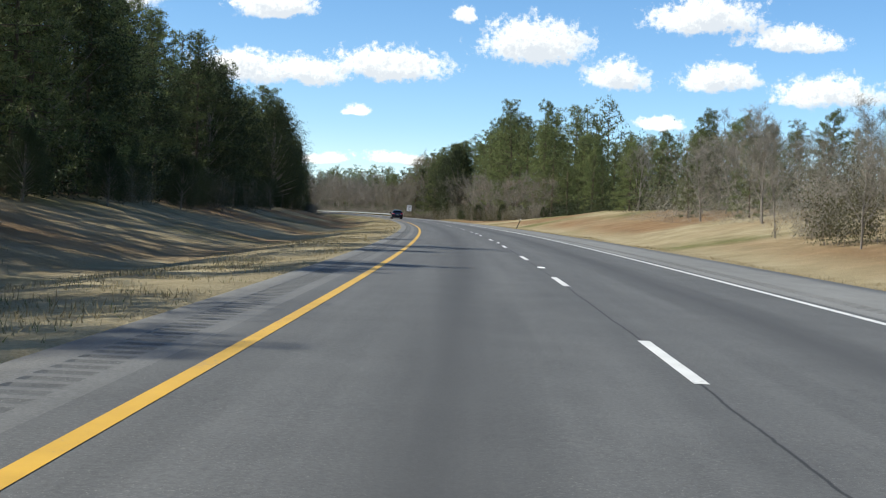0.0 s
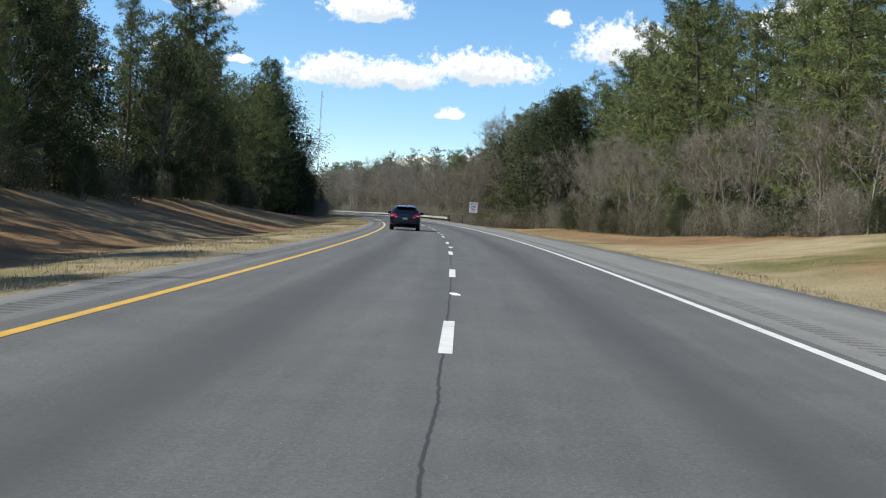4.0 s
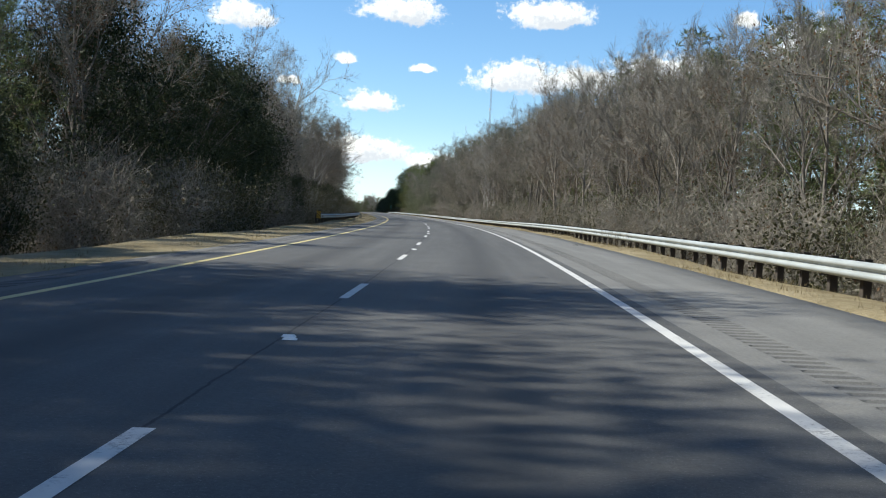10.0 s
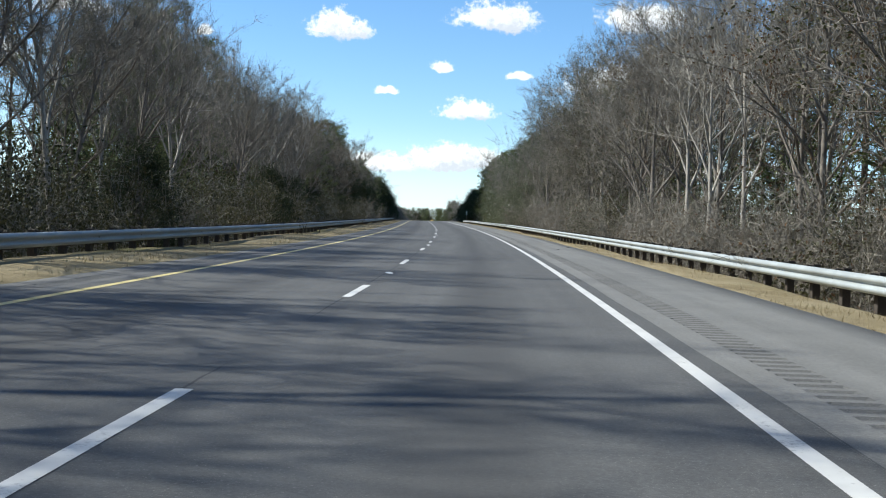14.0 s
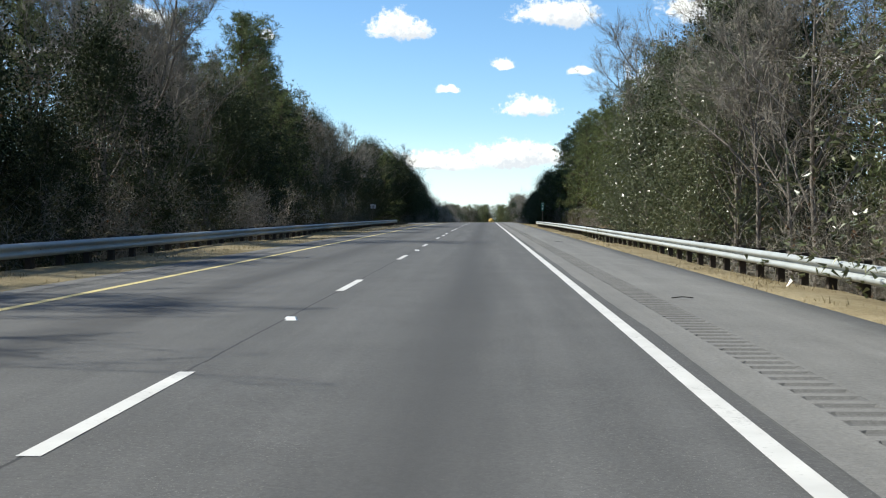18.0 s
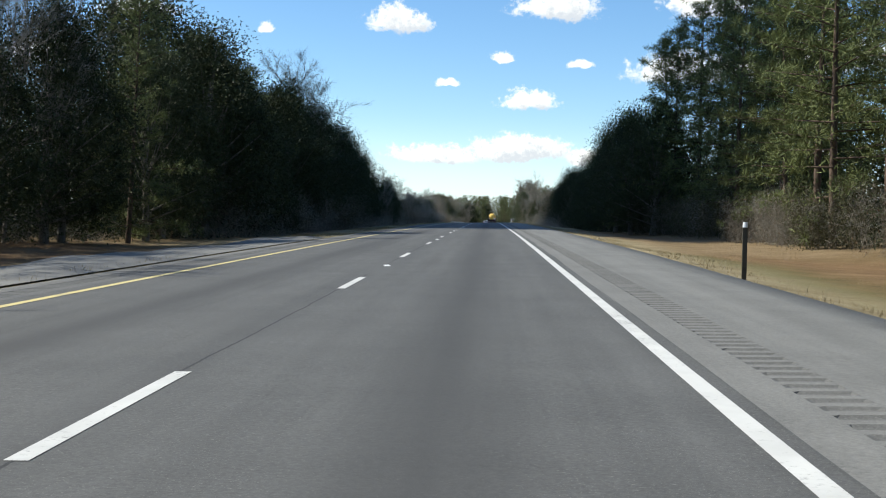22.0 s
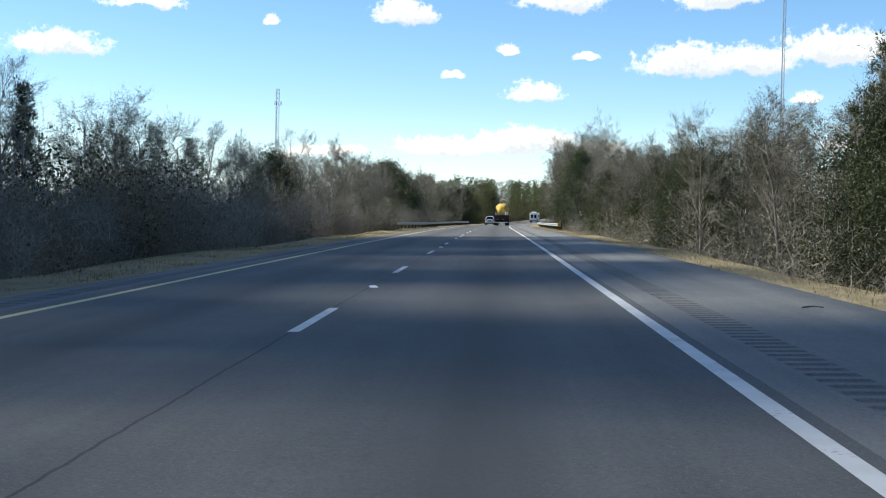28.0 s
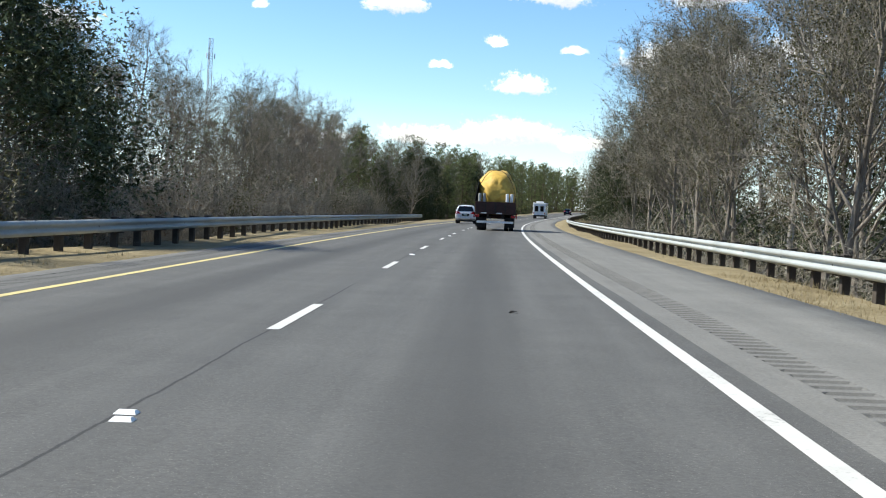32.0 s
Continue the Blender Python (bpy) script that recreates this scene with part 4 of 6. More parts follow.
for i in range(5):
    w_, c_ = pine_shape(15.0, 7, (0.10, 0.18, 0.26, 0.05, 0.13)[i], (0.21, 0.19, 0.18, 0.23, 0.20)[i])
    proto("pine", 15.0, tree_thing("pine_tree", "tall loblolly pine with dark green needles", "tree", w_, M_PINEBARK, [("crown", c_, M_PINE)]), "pines along the road")
for i in range(2):
    w_, c_ = pine_shape(9.0, 9, 0.04, 0.24, 40, 0.024, 0.0027)
    proto("young", 9.0, tree_thing("young_pine_tree", "bushy young pine, green to the ground", "tree", w_, M_PINEBARK, [("crown", c_, M_PINE)]), "young pines along the road")
for i in range(4):
    w_, t_, l_ = tall_shape(12.0, 10, 5600, 0.6 + 0.15 * i, (0.22, 0.3, 0.18, 0.4)[i])
    proto("bare", 12.0, tree_thing("bare_tree", "leafless grey winter hardwood with fine twigs", "tree", w_, M_BARK, [("twig_crown", t_, M_TWIG)]), "bare hardwoods along the road")
for i in range(3):
    w_, t_, l_ = tall_shape(11.0, 13, 5000, 0.35 + 0.2 * i, 0.1, 6500)
    proto("scrub", 11.0, tree_thing("scrub_tree", "half-bare grey hardwood with sparse small olive leaves", "tree", w_, M_BARK, [("twig_crown", t_, M_TWIG), ("crown", l_, M_OLIVE)]), "half-bare hardwoods along the road")
for i in range(2):
    w_, t_, l_ = tall_shape(12.0, 8, 3600, 0.9, 0.35)
    proto("pale", 12.0, tree_thing("pale_bare_tree", "leafless pale-barked hardwood among the brush", "tree", w_, M_PALE, [("twig_crown", t_, M_TWIG)]), "pale hardwoods along the road")
for i in range(3):
    w_, t_, l_ = tall_shape(11.0, 11, 5000, 0.5 + 0.15 * i, 0.18, 3600)
    proto("brown", 11.0, tree_thing("oak_tree", "winter oak still holding brown dead leaves", "tree", w_, M_BARK, [("twig_crown", t_, M_TWIG), ("crown", l_, M_DEAD)]), "brown oaks along the road")
for i in range(3):
    w_, c_ = round_shape(10.0, 11000, 30, 0.44, 0.10, 0.105, 0.018)
    proto("oak", 10.0, tree_thing("evergreen_tree", "dense dark evergreen hardwood with a rounded crown", "tree", w_, M_BARK, [("crown", c_, M_OAK)]), "evergreen hardwoods along the road")
w_, c_ = round_shape(10.0, 38000, 48, 0.5, 0.12, 0.085, 0.022)
proto("wideoak", 10.0, tree_thing("live_oak_tree", "broad live oak with a spreading dark crown", "tree", w_, M_BARK, [("crown", c_, M_LIVEOAK)]), "live oaks along the road")
w_, c_ = round_shape(10.0, 10000, 28, 0.36, 0.05, 0.105, 0.013)
proto("gloss", 10.0, tree_thing("magnolia_tree", "broadleaf evergreen with glossy leaves glinting in the sun", "tree", w_, M_BARK, [("crown", c_, M_GLOSS)]), "glossy evergreens along the road")
w_, c_ = pine_shape(9.0, 9, 0.02, 0.24, 40, 0.024, 0.0032, 40, True, 56)
proto("cedar", 9.0, tree_thing("cedar_tree", "narrow dark red cedar, branched to the ground", "tree", w_, M_PINEBARK, [("crown", c_, M_OAK)]), "cedars along the road")
for i in range(3):
    w_, t_, l_ = brush_shape(3.2, 22, 5200, 300)
    proto("brush", 3.2, tree_thing("brush_thicket", "tangled grey-brown leafless winter thicket", "bush", w_, M_BARK, [("twig_crown", t_, M_TWIG), ("foliage", l_, M_DEAD)]), "thickets along the road")
for i in range(2):
    w_, t_, l_ = brush_shape(3.0, 14, 1400, 4200)
    proto("green", 3.0, tree_thing("evergreen_bush", "olive-green roadside bush with small leaves", "bush", w_, M_BARK, [("twig_crown", t_, M_TWIG), ("foliage", l_, M_OLIVE)]), "green bushes along the road")


def plant(kind, s, lat, height_, spread=1.0):
    """Stands one more of that kind at s, lat, made that high."""
    opts = PROTO[kind]
    h0, thing, used = opts[R.randint(len(opts))]
    k = max(height_ - float(verge(np.float64(s), np.float64(lat))), height_ * 0.6) / h0
    p = spot(s, lat)
    m = Matrix.Translation((p.x, p.y, p.z - 0.05)) @ pose(0, 0, 0, R.normal(0, 1.5), R.normal(0, 1.5), R.uniform(0, 360))
    sc = Matrix.Diagonal((k * spread * R.uniform(0.88, 1.15), k * spread * R.uniform(0.88, 1.15), k, 1))
    if used:
        o = copy_thing(thing, m)
    else:
        thing.matrix_world = m
        o = thing
        used.append(1)
    o.matrix_basis = m @ sc


# side, from, to, step, lat from, lat to, height at the start, at the end, what grows there
STANDS = [
    # median side
    (-1, -40, 66, 3.6, 22, 25.5, 18, 17.6, "pine pine pine oak"), (-1, -40, 200, 4.5, 26, 32, 18, 15, "back"), (-1, 60, 98, 3.8, 22, 25.5, 16.0, 15.6, "pine pine oak"), (-1, 98, 135, 3.8, 22, 25.5, 14.6, 14, "pine oak"), (1, 148, 215, 4.0, 27, 36, 11, 15, "back"), (-1, 341, 358, 2.4, 19, 22.5, 22.5, 21.5, "pine pine oak"),
    (-1, 135, 212, 4.0, 20, 25, 14, 14, "pine oak pine"), (-1, 206, 235, 5.5, 22, 27, 15, 16, "pine"), (-1, 266, 278, 5.5, 24, 26.5, 25, 25.5, "pine"), (-1, 311, 319, 4.0, 19, 21, 19.5, 19.5, "pine"), (-1, 710.5, 715.75, 1.5, 18.5, 20, 17.8, 17.8, "pine"), (-1, 262, 350, 5.0, 25, 31, 21, 20, "back"),
    (-1, 235, 330, 4.4, 19, 26, 15, 15, "pine oak pine"), (-1, 322, 372, 5.0, 17, 24, 16, 13, "pine oak pine"),
    (-1, 20, 330, 5.5, 18.5, 20.5, 4.2, 4.2, "oak green oak"),
    (-1, 340, 436, 3.8, 14, 17.5, 10, 11, "oak oak oak brown pine"), (-1, 380, 480, 8.0, 20, 24, 13, 14, "pine bare"),
    (-1, 436, 482, 3.8, 14.5, 18.5, 10.8, 12, "bare oak brown bare brown"), (-1, 474, 488, 5.0, 16, 18, 15.6, 15.4, "pale"), (-1, 500, 522, 8.0, 16, 19, 13, 13, "bare"),
    (-1, 440, 610, 4.6, 20, 27, 11, 11.5, "back"), (-1, 482, 600, 4.2, 11.5, 16, 10.4, 10.2, "bare brown bare bare pale"), (-1, 560, 720, 6.5, 23.5, 28, 15, 17, "pine pine bare"),
    (-1, 600, 715, 4.6, 12, 15, 10, 10, "brown oak bare pine"), (-1, 350, 720, 4.0, 10.2, 12.6, 4, 4, "green brush oak green"),
    (-1, 655, 735, 5.5, 16.5, 20, 11.3, 11.3, "pine pine bare"), (-1, 735, 772, 5.0, 18, 22, 12.5, 13, "pine oak"), (-1, 560, 590, 6.0, 21, 25, 17, 17, "pine"), (-1, 700, 790, 5.0, 25, 31, 16, 17.5, "back"), (-1, 712, 734, 4.5, 13.5, 17, 8, 9, "oak bare oak"), (-1, 734, 790, 3.4, 16, 20, 9.5, 10.8, "oak bare oak bare"),
    (-1, 785, 852, 4.0, 13, 17, 11.0, 11.2, "oak oak bare pine"), (-1, 805, 850, 5.0, 17, 20, 13.4, 13.4, "oak pine"), (-1, 806, 860, 4.5, 11.5, 13, 3.5, 4.5, "brush green oak"),
    (-1, 852, 890, 3.0, 12.5, 16, 10.2, 8.6, "oak bare oak oak"), (-1, 846, 880, 4.5, 14, 18, 12.5, 10.5, "bare"), (-1, 888, 930, 3.6, 11.5, 15, 7.4, 5.2, "oak bare oak green"),
    (-1, 926, 1062, 2.4, 10.5, 16, 4.7, 5.3, "scrub oak scrub green scrub bare"), (-1, 930, 1180, 3.6, 9.5, 11.5, 3.6, 3.6, "brush green brush brush"),
    (-1, 979, 981, 4.0, 13.2, 13.8, 6.0, 6.0, "cedar"), (-1, 1060, 1096, 4.5, 12, 17, 7.5, 7.5, "bare pale bare"),
    (-1, 1107, 1109, 6.0, 13.6, 14.0, 10.3, 10.3, "wideoak"), (-1, 1112, 1190, 3.0, 11.5, 17, 6.5, 8.5, "bare scrub bare bare brown"),
    (-1, 1190, 1330, 3.8, 11, 17, 7.5, 10.5, "oak scrub pine pine"), (-1, 1180, 1300, 3.0, 17, 30, 9.5, 12, "back"), (-1, 1300, 1600, 3.0, 14, 30, 12, 16.5, "back"),
    # outer side
    (1, 30, 104, 3.0, 15, 21, 5.8, 7.5, "scrub green young bare scrub brown"), (1, 40, 190, 4.0, 27, 35, 8.5, 12.5, "back"), (1, 190, 326, 2.4, 17.8, 19.8, 3.4, 4.4, "green brush oak green brown"), (1, 45, 150, 4.4, 20, 27, 7.5, 11.5, "young young bare young"),
    (1, 104, 160, 4.4, 20, 25, 9, 10.5, "young young bare green"), (1, 155, 192, 4.0, 22, 28, 10.5, 13, "young pine young"), (1, 186, 222, 4.0, 20.5, 26, 13.5, 17, "pine"), (1, 215, 262, 4.5, 28, 37, 20, 23.5, "back"),
    (1, 222, 300, 4.2, 21, 28, 21, 20, "pine"), (1, 190, 320, 4.4, 18.5, 21, 8, 9, "brown bare bare brush brown"),
    (1, 300, 345, 5.0, 15, 21, 17, 12.5, "pine brown pine"), (1, 292, 352, 4.0, 18, 24, 19.5, 14, "pine pine oak"), (1, 318, 430, 4.2, 11.5, 16, 9.0, 9.5, "bare brown scrub bare brown"),
    (1, 345, 470, 4.6, 16, 22, 11.5, 13, "pine pine bare pine"), (1, 421, 425, 8.0, 13, 14, 14, 14, "bare"),
    (1, 430, 598, 4.0, 11.5, 16, 12, 12.4, "bare bare scrub brown bare pale"), (1, 598, 640, 3.8, 12, 16, 11.5, 10.5, "scrub gloss scrub bare"), (1, 430, 640, 8.0, 16, 22, 13.5, 14, "pine bare pine"),
    (1, 330, 640, 4.6, 10.5, 12.5, 3.6, 4.0, "brush brush brush green"), (1, 640, 652, 6.0, 11.5, 13, 9.5, 9.5, "bare pale"),
    (1, 652, 676, 4.5, 10.8, 13, 9.5, 10, "gloss gloss bare"), (1, 676, 694, 4.0, 12, 15, 3.0, 3.0, "brush green brush"), (1, 440, 670, 5.0, 21, 29, 16.5, 18, "back"), (1, 250, 440, 6.0, 24, 32, 20, 15, "back"),
    (1, 690, 846, 4.0, 17.5, 22, 15.5, 16.6, "pine"), (1, 690, 852, 4.0, 22, 30, 17, 16.5, "back"), (1, 655, 720, 5.0, 15, 20, 12, 15, "pine pine oak"),
    (1, 770, 850, 5.0, 16.5, 18, 3, 3.5, "green green brush"), (1, 842, 895, 3.8, 14, 18, 10.4, 8.4, "oak pine oak oak"),
    (1, 892, 930, 3.8, 12.5, 16, 8, 6.6, "oak bare oak"), (1, 925, 1060, 3.3, 10.3, 15, 5.0, 5.4, "green scrub oak bare scrub"),
    (1, 967, 1002, 4.4, 12.5, 15, 5.6, 5.4, "cedar oak oak scrub"), (1, 1000, 1075, 4.0, 13, 18, 5.6, 7.5, "bare oak scrub"),
    (1, 1062, 1100, 4.6, 13, 17, 8, 9, "bare scrub bare"), (1, 1083, 1085, 6.0, 11.4, 11.7, 10.0, 10.0, "wideoak"), (1, 1096, 1180, 3.4, 11.5, 16, 11, 12.5, "scrub scrub bare scrub pale"),
    (1, 1180, 1420, 4.4, 12.5, 18, 9.5, 12, "scrub oak scrub"), (1, 1220, 1600, 4.5, 18, 30, 15, 18, "back"), (1, 30, 62, 3.0, 11.5, 15, 4.0, 5.0, "brush green bare brush"), (1, 304, 350, 2.6, 12.5, 15, 3.2, 3.6, "brush green brush"),
]
BACK = []
for side, s0, s1, step_, l0, l1, h0, h1, what in STANDS:
    kinds = what.split()
    s = s0
    i = 0
    while s < s1:
        hh = np.interp(s, [s0, s1], [h0, h1]) * R.uniform(0.84, 1.12)
        kd = kinds[R.randint(len(kinds))]
        if kd == "back":
            BACK.append((s + R.uniform(-0.4, 0.4) * step_, side * R.uniform(l0, l1), hh))
            s += step_ * R.uniform(0.75, 1.25)
            continue
        if kd in ("brush", "green"):
            hh = min(hh, 4.6)
        plant(kd, s + R.uniform(-0.4, 0.4) * step_, side * R.uniform(l0, l1), hh, (1.35 if side < 0 else 0.8) if kd == "wideoak" else 1.0)
        s += step_ * R.uniform(0.75, 1.25)
        i += 1


def woods(name, label, shapes, spots, mats):
    """Trees of the rows behind, joined: needles and trunks in one mesh."""
    Vs, Fs, Ms, k = [], [], [], 0
    for s, lat, top in spots:
        (v, f, m), h = shapes[R.randint(len(shapes))], 15.0
        z = (top - float(verge(np.float64(s), np.float64(lat)))) / h
        a_ = R.uniform(0, 6.28)
        c, d = math.cos(a_), math.sin(a_)
        w = v * z
        Vs.append(np.stack([w[:, 0] * c - w[:, 1] * d, w[:, 0] * d + w[:, 1] * c, w[:, 2]], -1) + np.array(spot(s, lat)))
        Fs.append(f + k)
        Ms.append(m)
        k += len(v)
    ob = new(name, mesh_of(name, np.concatenate(Vs), np.concatenate(Fs), mats, np.concatenate(Ms)))
    return tagged(ob, label, "woods", kind="stuff")


def back_pine():
    w_, c_ = pine_shape(15.0, 5, R.uniform(0.1, 0.3), 0.21, 12, 0.030, 0.0062, 18, False, 30)
    v, f = cat([c_, w_])
    return v, f, np.repeat([0, 1], [len(c_[1]), len(w_[1])])


for s0, s1, step_, l0, l1, h0, h1 in ((340, 860, 9.0, -34, -20, 9, 13), (860, 1180, 10.0, -36, -20, 6, 7.5), (860, 1180, 10.0, 19, 34, 6, 8), (320, 690, 10.0, 30, 38, 9, 13), (1600, 1760, 2.2, -30, 30, 14, 18)):
    for s in np.arange(s0, s1, step_):
        BACK.append((s, R.uniform(l0, l1), R.uniform(h0, h1)))
woods("inner_pine_woods", "dark pine wood rising behind the roadside trees", [back_pine() for _ in range(5)], BACK, [M_PINE, M_PINEBARK])


def undergrowth(name, label, mat, rows, size, slim, more):
    """Low tangle between the trunks, as many small leaves."""
    C = []
    for s0, s1, per, l0, l1, top in rows:
        n = int((s1 - s0) * per * more)
        s = R.uniform(s0, s1, n)
        lat = R.uniform(l0, l1, n)
        patch = 0.55 + 0.45 * np.sin(s * 0.55 + lat * 0.9) * np.sin(s * 0.17 + 1.3)
        z = ground_height(s, lat) + np.abs(R.uniform(0, 1, n)) ** 1.3 * top * patch
        C.append(on_road(s, lat, z))
    C = np.concatenate(C)
    v, f = blades(C, np.tile([0, 0, 0.4], (len(C), 1)), 1, size, size * slim, 0.9)
    return tagged(new(name, mesh_of(name, v, f, mat)), label, "undergrowth", kind="stuff")


# near-black leaf blades close the gaps, their colour standing in for deep shade
undergrowth("deep_woods", "dark leaf fill standing in for the shaded wood interior beyond the edge trees", M_OAK, [
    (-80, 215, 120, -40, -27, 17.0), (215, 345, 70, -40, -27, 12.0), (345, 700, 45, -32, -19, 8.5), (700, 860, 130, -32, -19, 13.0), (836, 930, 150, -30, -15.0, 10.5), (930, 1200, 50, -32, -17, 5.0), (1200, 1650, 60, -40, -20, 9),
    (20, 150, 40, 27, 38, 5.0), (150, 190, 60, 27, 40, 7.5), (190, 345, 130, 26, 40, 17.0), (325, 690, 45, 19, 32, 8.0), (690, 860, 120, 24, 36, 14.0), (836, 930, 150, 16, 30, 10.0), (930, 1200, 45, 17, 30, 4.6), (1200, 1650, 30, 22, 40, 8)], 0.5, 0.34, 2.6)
# undergrowth in the same dark leaf colour, filling in shade between the trunks
undergrowth("dark_undergrowth", "dark evergreen undergrowth filling in the shade between the trunks", M_OAK, [
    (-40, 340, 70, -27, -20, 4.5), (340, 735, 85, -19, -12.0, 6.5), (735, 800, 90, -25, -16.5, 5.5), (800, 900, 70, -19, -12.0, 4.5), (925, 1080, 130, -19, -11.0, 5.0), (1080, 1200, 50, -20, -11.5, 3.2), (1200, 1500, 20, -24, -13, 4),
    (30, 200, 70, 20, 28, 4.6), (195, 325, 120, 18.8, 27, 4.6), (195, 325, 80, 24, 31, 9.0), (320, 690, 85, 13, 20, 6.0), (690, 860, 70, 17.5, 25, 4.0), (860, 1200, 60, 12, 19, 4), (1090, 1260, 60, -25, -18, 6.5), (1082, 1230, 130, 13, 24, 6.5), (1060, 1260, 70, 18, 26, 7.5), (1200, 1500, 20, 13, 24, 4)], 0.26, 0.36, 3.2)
undergrowth("brown_undergrowth", "brown leafless undergrowth along the wood's edge", M_TWIG, [
    (340, 728, 60, -15, -9.8, 2.6), (735, 800, 60, -20, -15.5, 2.6), (800, 900, 60, -15, -10.5, 2.6), (900, 1200, 80, -14, -9.5, 2.4), (190, 330, 35, 18.5, 24, 4.0), (330, 720, 70, 10.4, 15, 2.8), (900, 1200, 60, 9.6, 14, 2.6),
    (900, 1100, 120, -19, -11, 5.2), (30, 110, 90, 14.5, 22, 5.0), (1100, 1260, 120, -20, -13, 6.8), (900, 1060, 90, 13, 20, 4.6), (1060, 1260, 120, 14.5, 21, 7.6), (430, 640, 50, 14, 20, 8.0), (200, 330, 60, 21.5, 28, 8.5), (470, 600, 50, -20, -15, 7.0)], 0.55, 0.022, 4.6)


def grass(name, label, mat, rows):
    C, H = [], []
    for s0, s1, per, l0, l1, top in rows:
        n = int((s1 - s0) * per)
        s, lat = R.uniform(s0, s1, n), R.uniform(l0, l1, n)
        keep = (np.sin(s * 1.7 + lat * 2.1) + np.sin(s * 0.31 - lat * 0.7) + R.normal(0, 0.7, n)) > -0.4
        s, lat = s[keep], lat[keep]
        C.append(on_road(s, lat, ground_height(s, lat) - 0.02))
        H.append(np.full(len(s), top) * R.uniform(0.4, 1.2, len(s)))
    C, H = np.concatenate(C), np.concatenate(H)
    d = unit(R.normal(0, 0.35, C.shape) + np.array([0, 0, 1.0]))
    side = unit(np.cross(d, R.normal(0, 1, C.shape))) * 0.007
    v = np.stack([C - side, C + side, C + d * H[:, None]], 1).reshape(-1, 3)
    return tagged(new(name, mesh_of(name, v, np.arange(len(v)).reshape(-1, 3), mat)), label, "grass", kind="stuff")


grass("dry_grass", "pale dry winter grass along the paving", M_STRAW, [
    (-10, 1100, 85, 6.45, 8.4, 0.12), (-10, 1100, 60, -7.6, -5.05, 0.12), (-10, 330, 190, -12, -5.1, 0.13), (20, 180, 110, 8.0, 16, 0.09), (200, 320, 110, 8, 18, 0.10), (735, 860, 90, 8, 17, 0.10)])
grass("green_grass", "short green winter grass in patches", M_GREENGRASS, [
    (-10, 1100, 12, -7.0, -5.05, 0.09), (-10, 330, 50, -14, -7, 0.10), (735, 1000, 25, -8, -4.95, 0.10), (1000, 1090, 70, -8.6, -4.95, 0.12)])

# ---- far towers ----
M_TOWER = simple("painted_tower_steel", (0.30, 0.30, 0.31), 0.6, 0.2)


def mast(name, x, y, top, width, label, bays, dishes):
    """A lattice mast of three legs with cross bracing."""
    thing = new(name)
    thing.location = (x, y, -4.0)
    tagged(thing, label, "radio tower")
    hgt = top + 4.0
    legs = [np.array([math.cos(a_) * width / 2, math.sin(a_) * width / 2]) for a_ in (0.3, 2.4, 4.5)]
    for p in legs:
        V, F = [], []
        tube(V, F, (*p, 0), (*p, hgt), 0.16, 0.12, 5)
        o = new("leg", mesh_of("leg", np.concatenate(V), np.concatenate(F), M_TOWER))
        o.parent = thing
    V, F = [], []
    for i in range(bays):
        z0, z1 = hgt * i / bays, hgt * (i + 1) / bays
        for j in range(3):
            a_, b_ = legs[j], legs[(j + 1) % 3]
            if i % 2:
                a_, b_ = b_, a_
            tube(V, F, (*a_, z0), (*b_, z1), 0.07, 0.07, 3)
            tube(V, F, (*a_, z1), (*b_, z1), 0.06, 0.06, 3)
    o = new("bracing", mesh_of("bracing", np.concatenate(V), np.concatenate(F), M_TOWER))
    o.parent = thing
    for z in dishes:
        for j in range(3):
            a_ = 0.3 + j * 2.1
            bm = box_bm(0.5, 0.3, 2.4, 0.05, (0, 0, 0))
            o = part("antenna", bm, M_SIGNWHITE, thing, "pale panel antenna")
            o.matrix_local = pose(math.cos(a_) * (width * 0.5 + 1.0), math.sin(a_) * (width * 0.5 + 1.0), z) @ pose(0, 0, 0, 0, 0, math.degrees(a_))
            V, F = [], []
            tube(V, F, (0, 0, z + 1.2), (math.cos(a_) * (width * 0.5 + 1.0), math.sin(a_) * (width * 0.5 + 1.0), z + 1.2), 0.08, 0.08, 4)
            o = new("antenna_arm", mesh_of("antenna_arm", np.concatenate(V), np.concatenate(F), M_TOWER))
            o.parent = thing
    return thing


mast("radio_mast", -312.5, 1545.2, 156.0, 1.6, "tall thin guyed lattice radio mast far beyond the trees", 70, (152.0, 128.0))
mast("lattice_mast", -579.5, 1494.7, 75.0, 2.2, "slim grey lattice mast beyond the median trees", 36, (70.0,))


# ---- the cloud that shades the road past the crossover ----


def cloud_material():
    m, gr, b = material("cloud_white", 1.0, 0, 0.0)
    pos = gr.node("ShaderNodeNewGeometry").outputs["Position"]
    gr.put(b.inputs["Base Color"], gr.ramp(gr.noise(pos, 0.03, 5.0, 0.6), (0.3, (0.80, 0.81, 0.83)), (0.7, (0.92, 0.92, 0.92))))
    return m


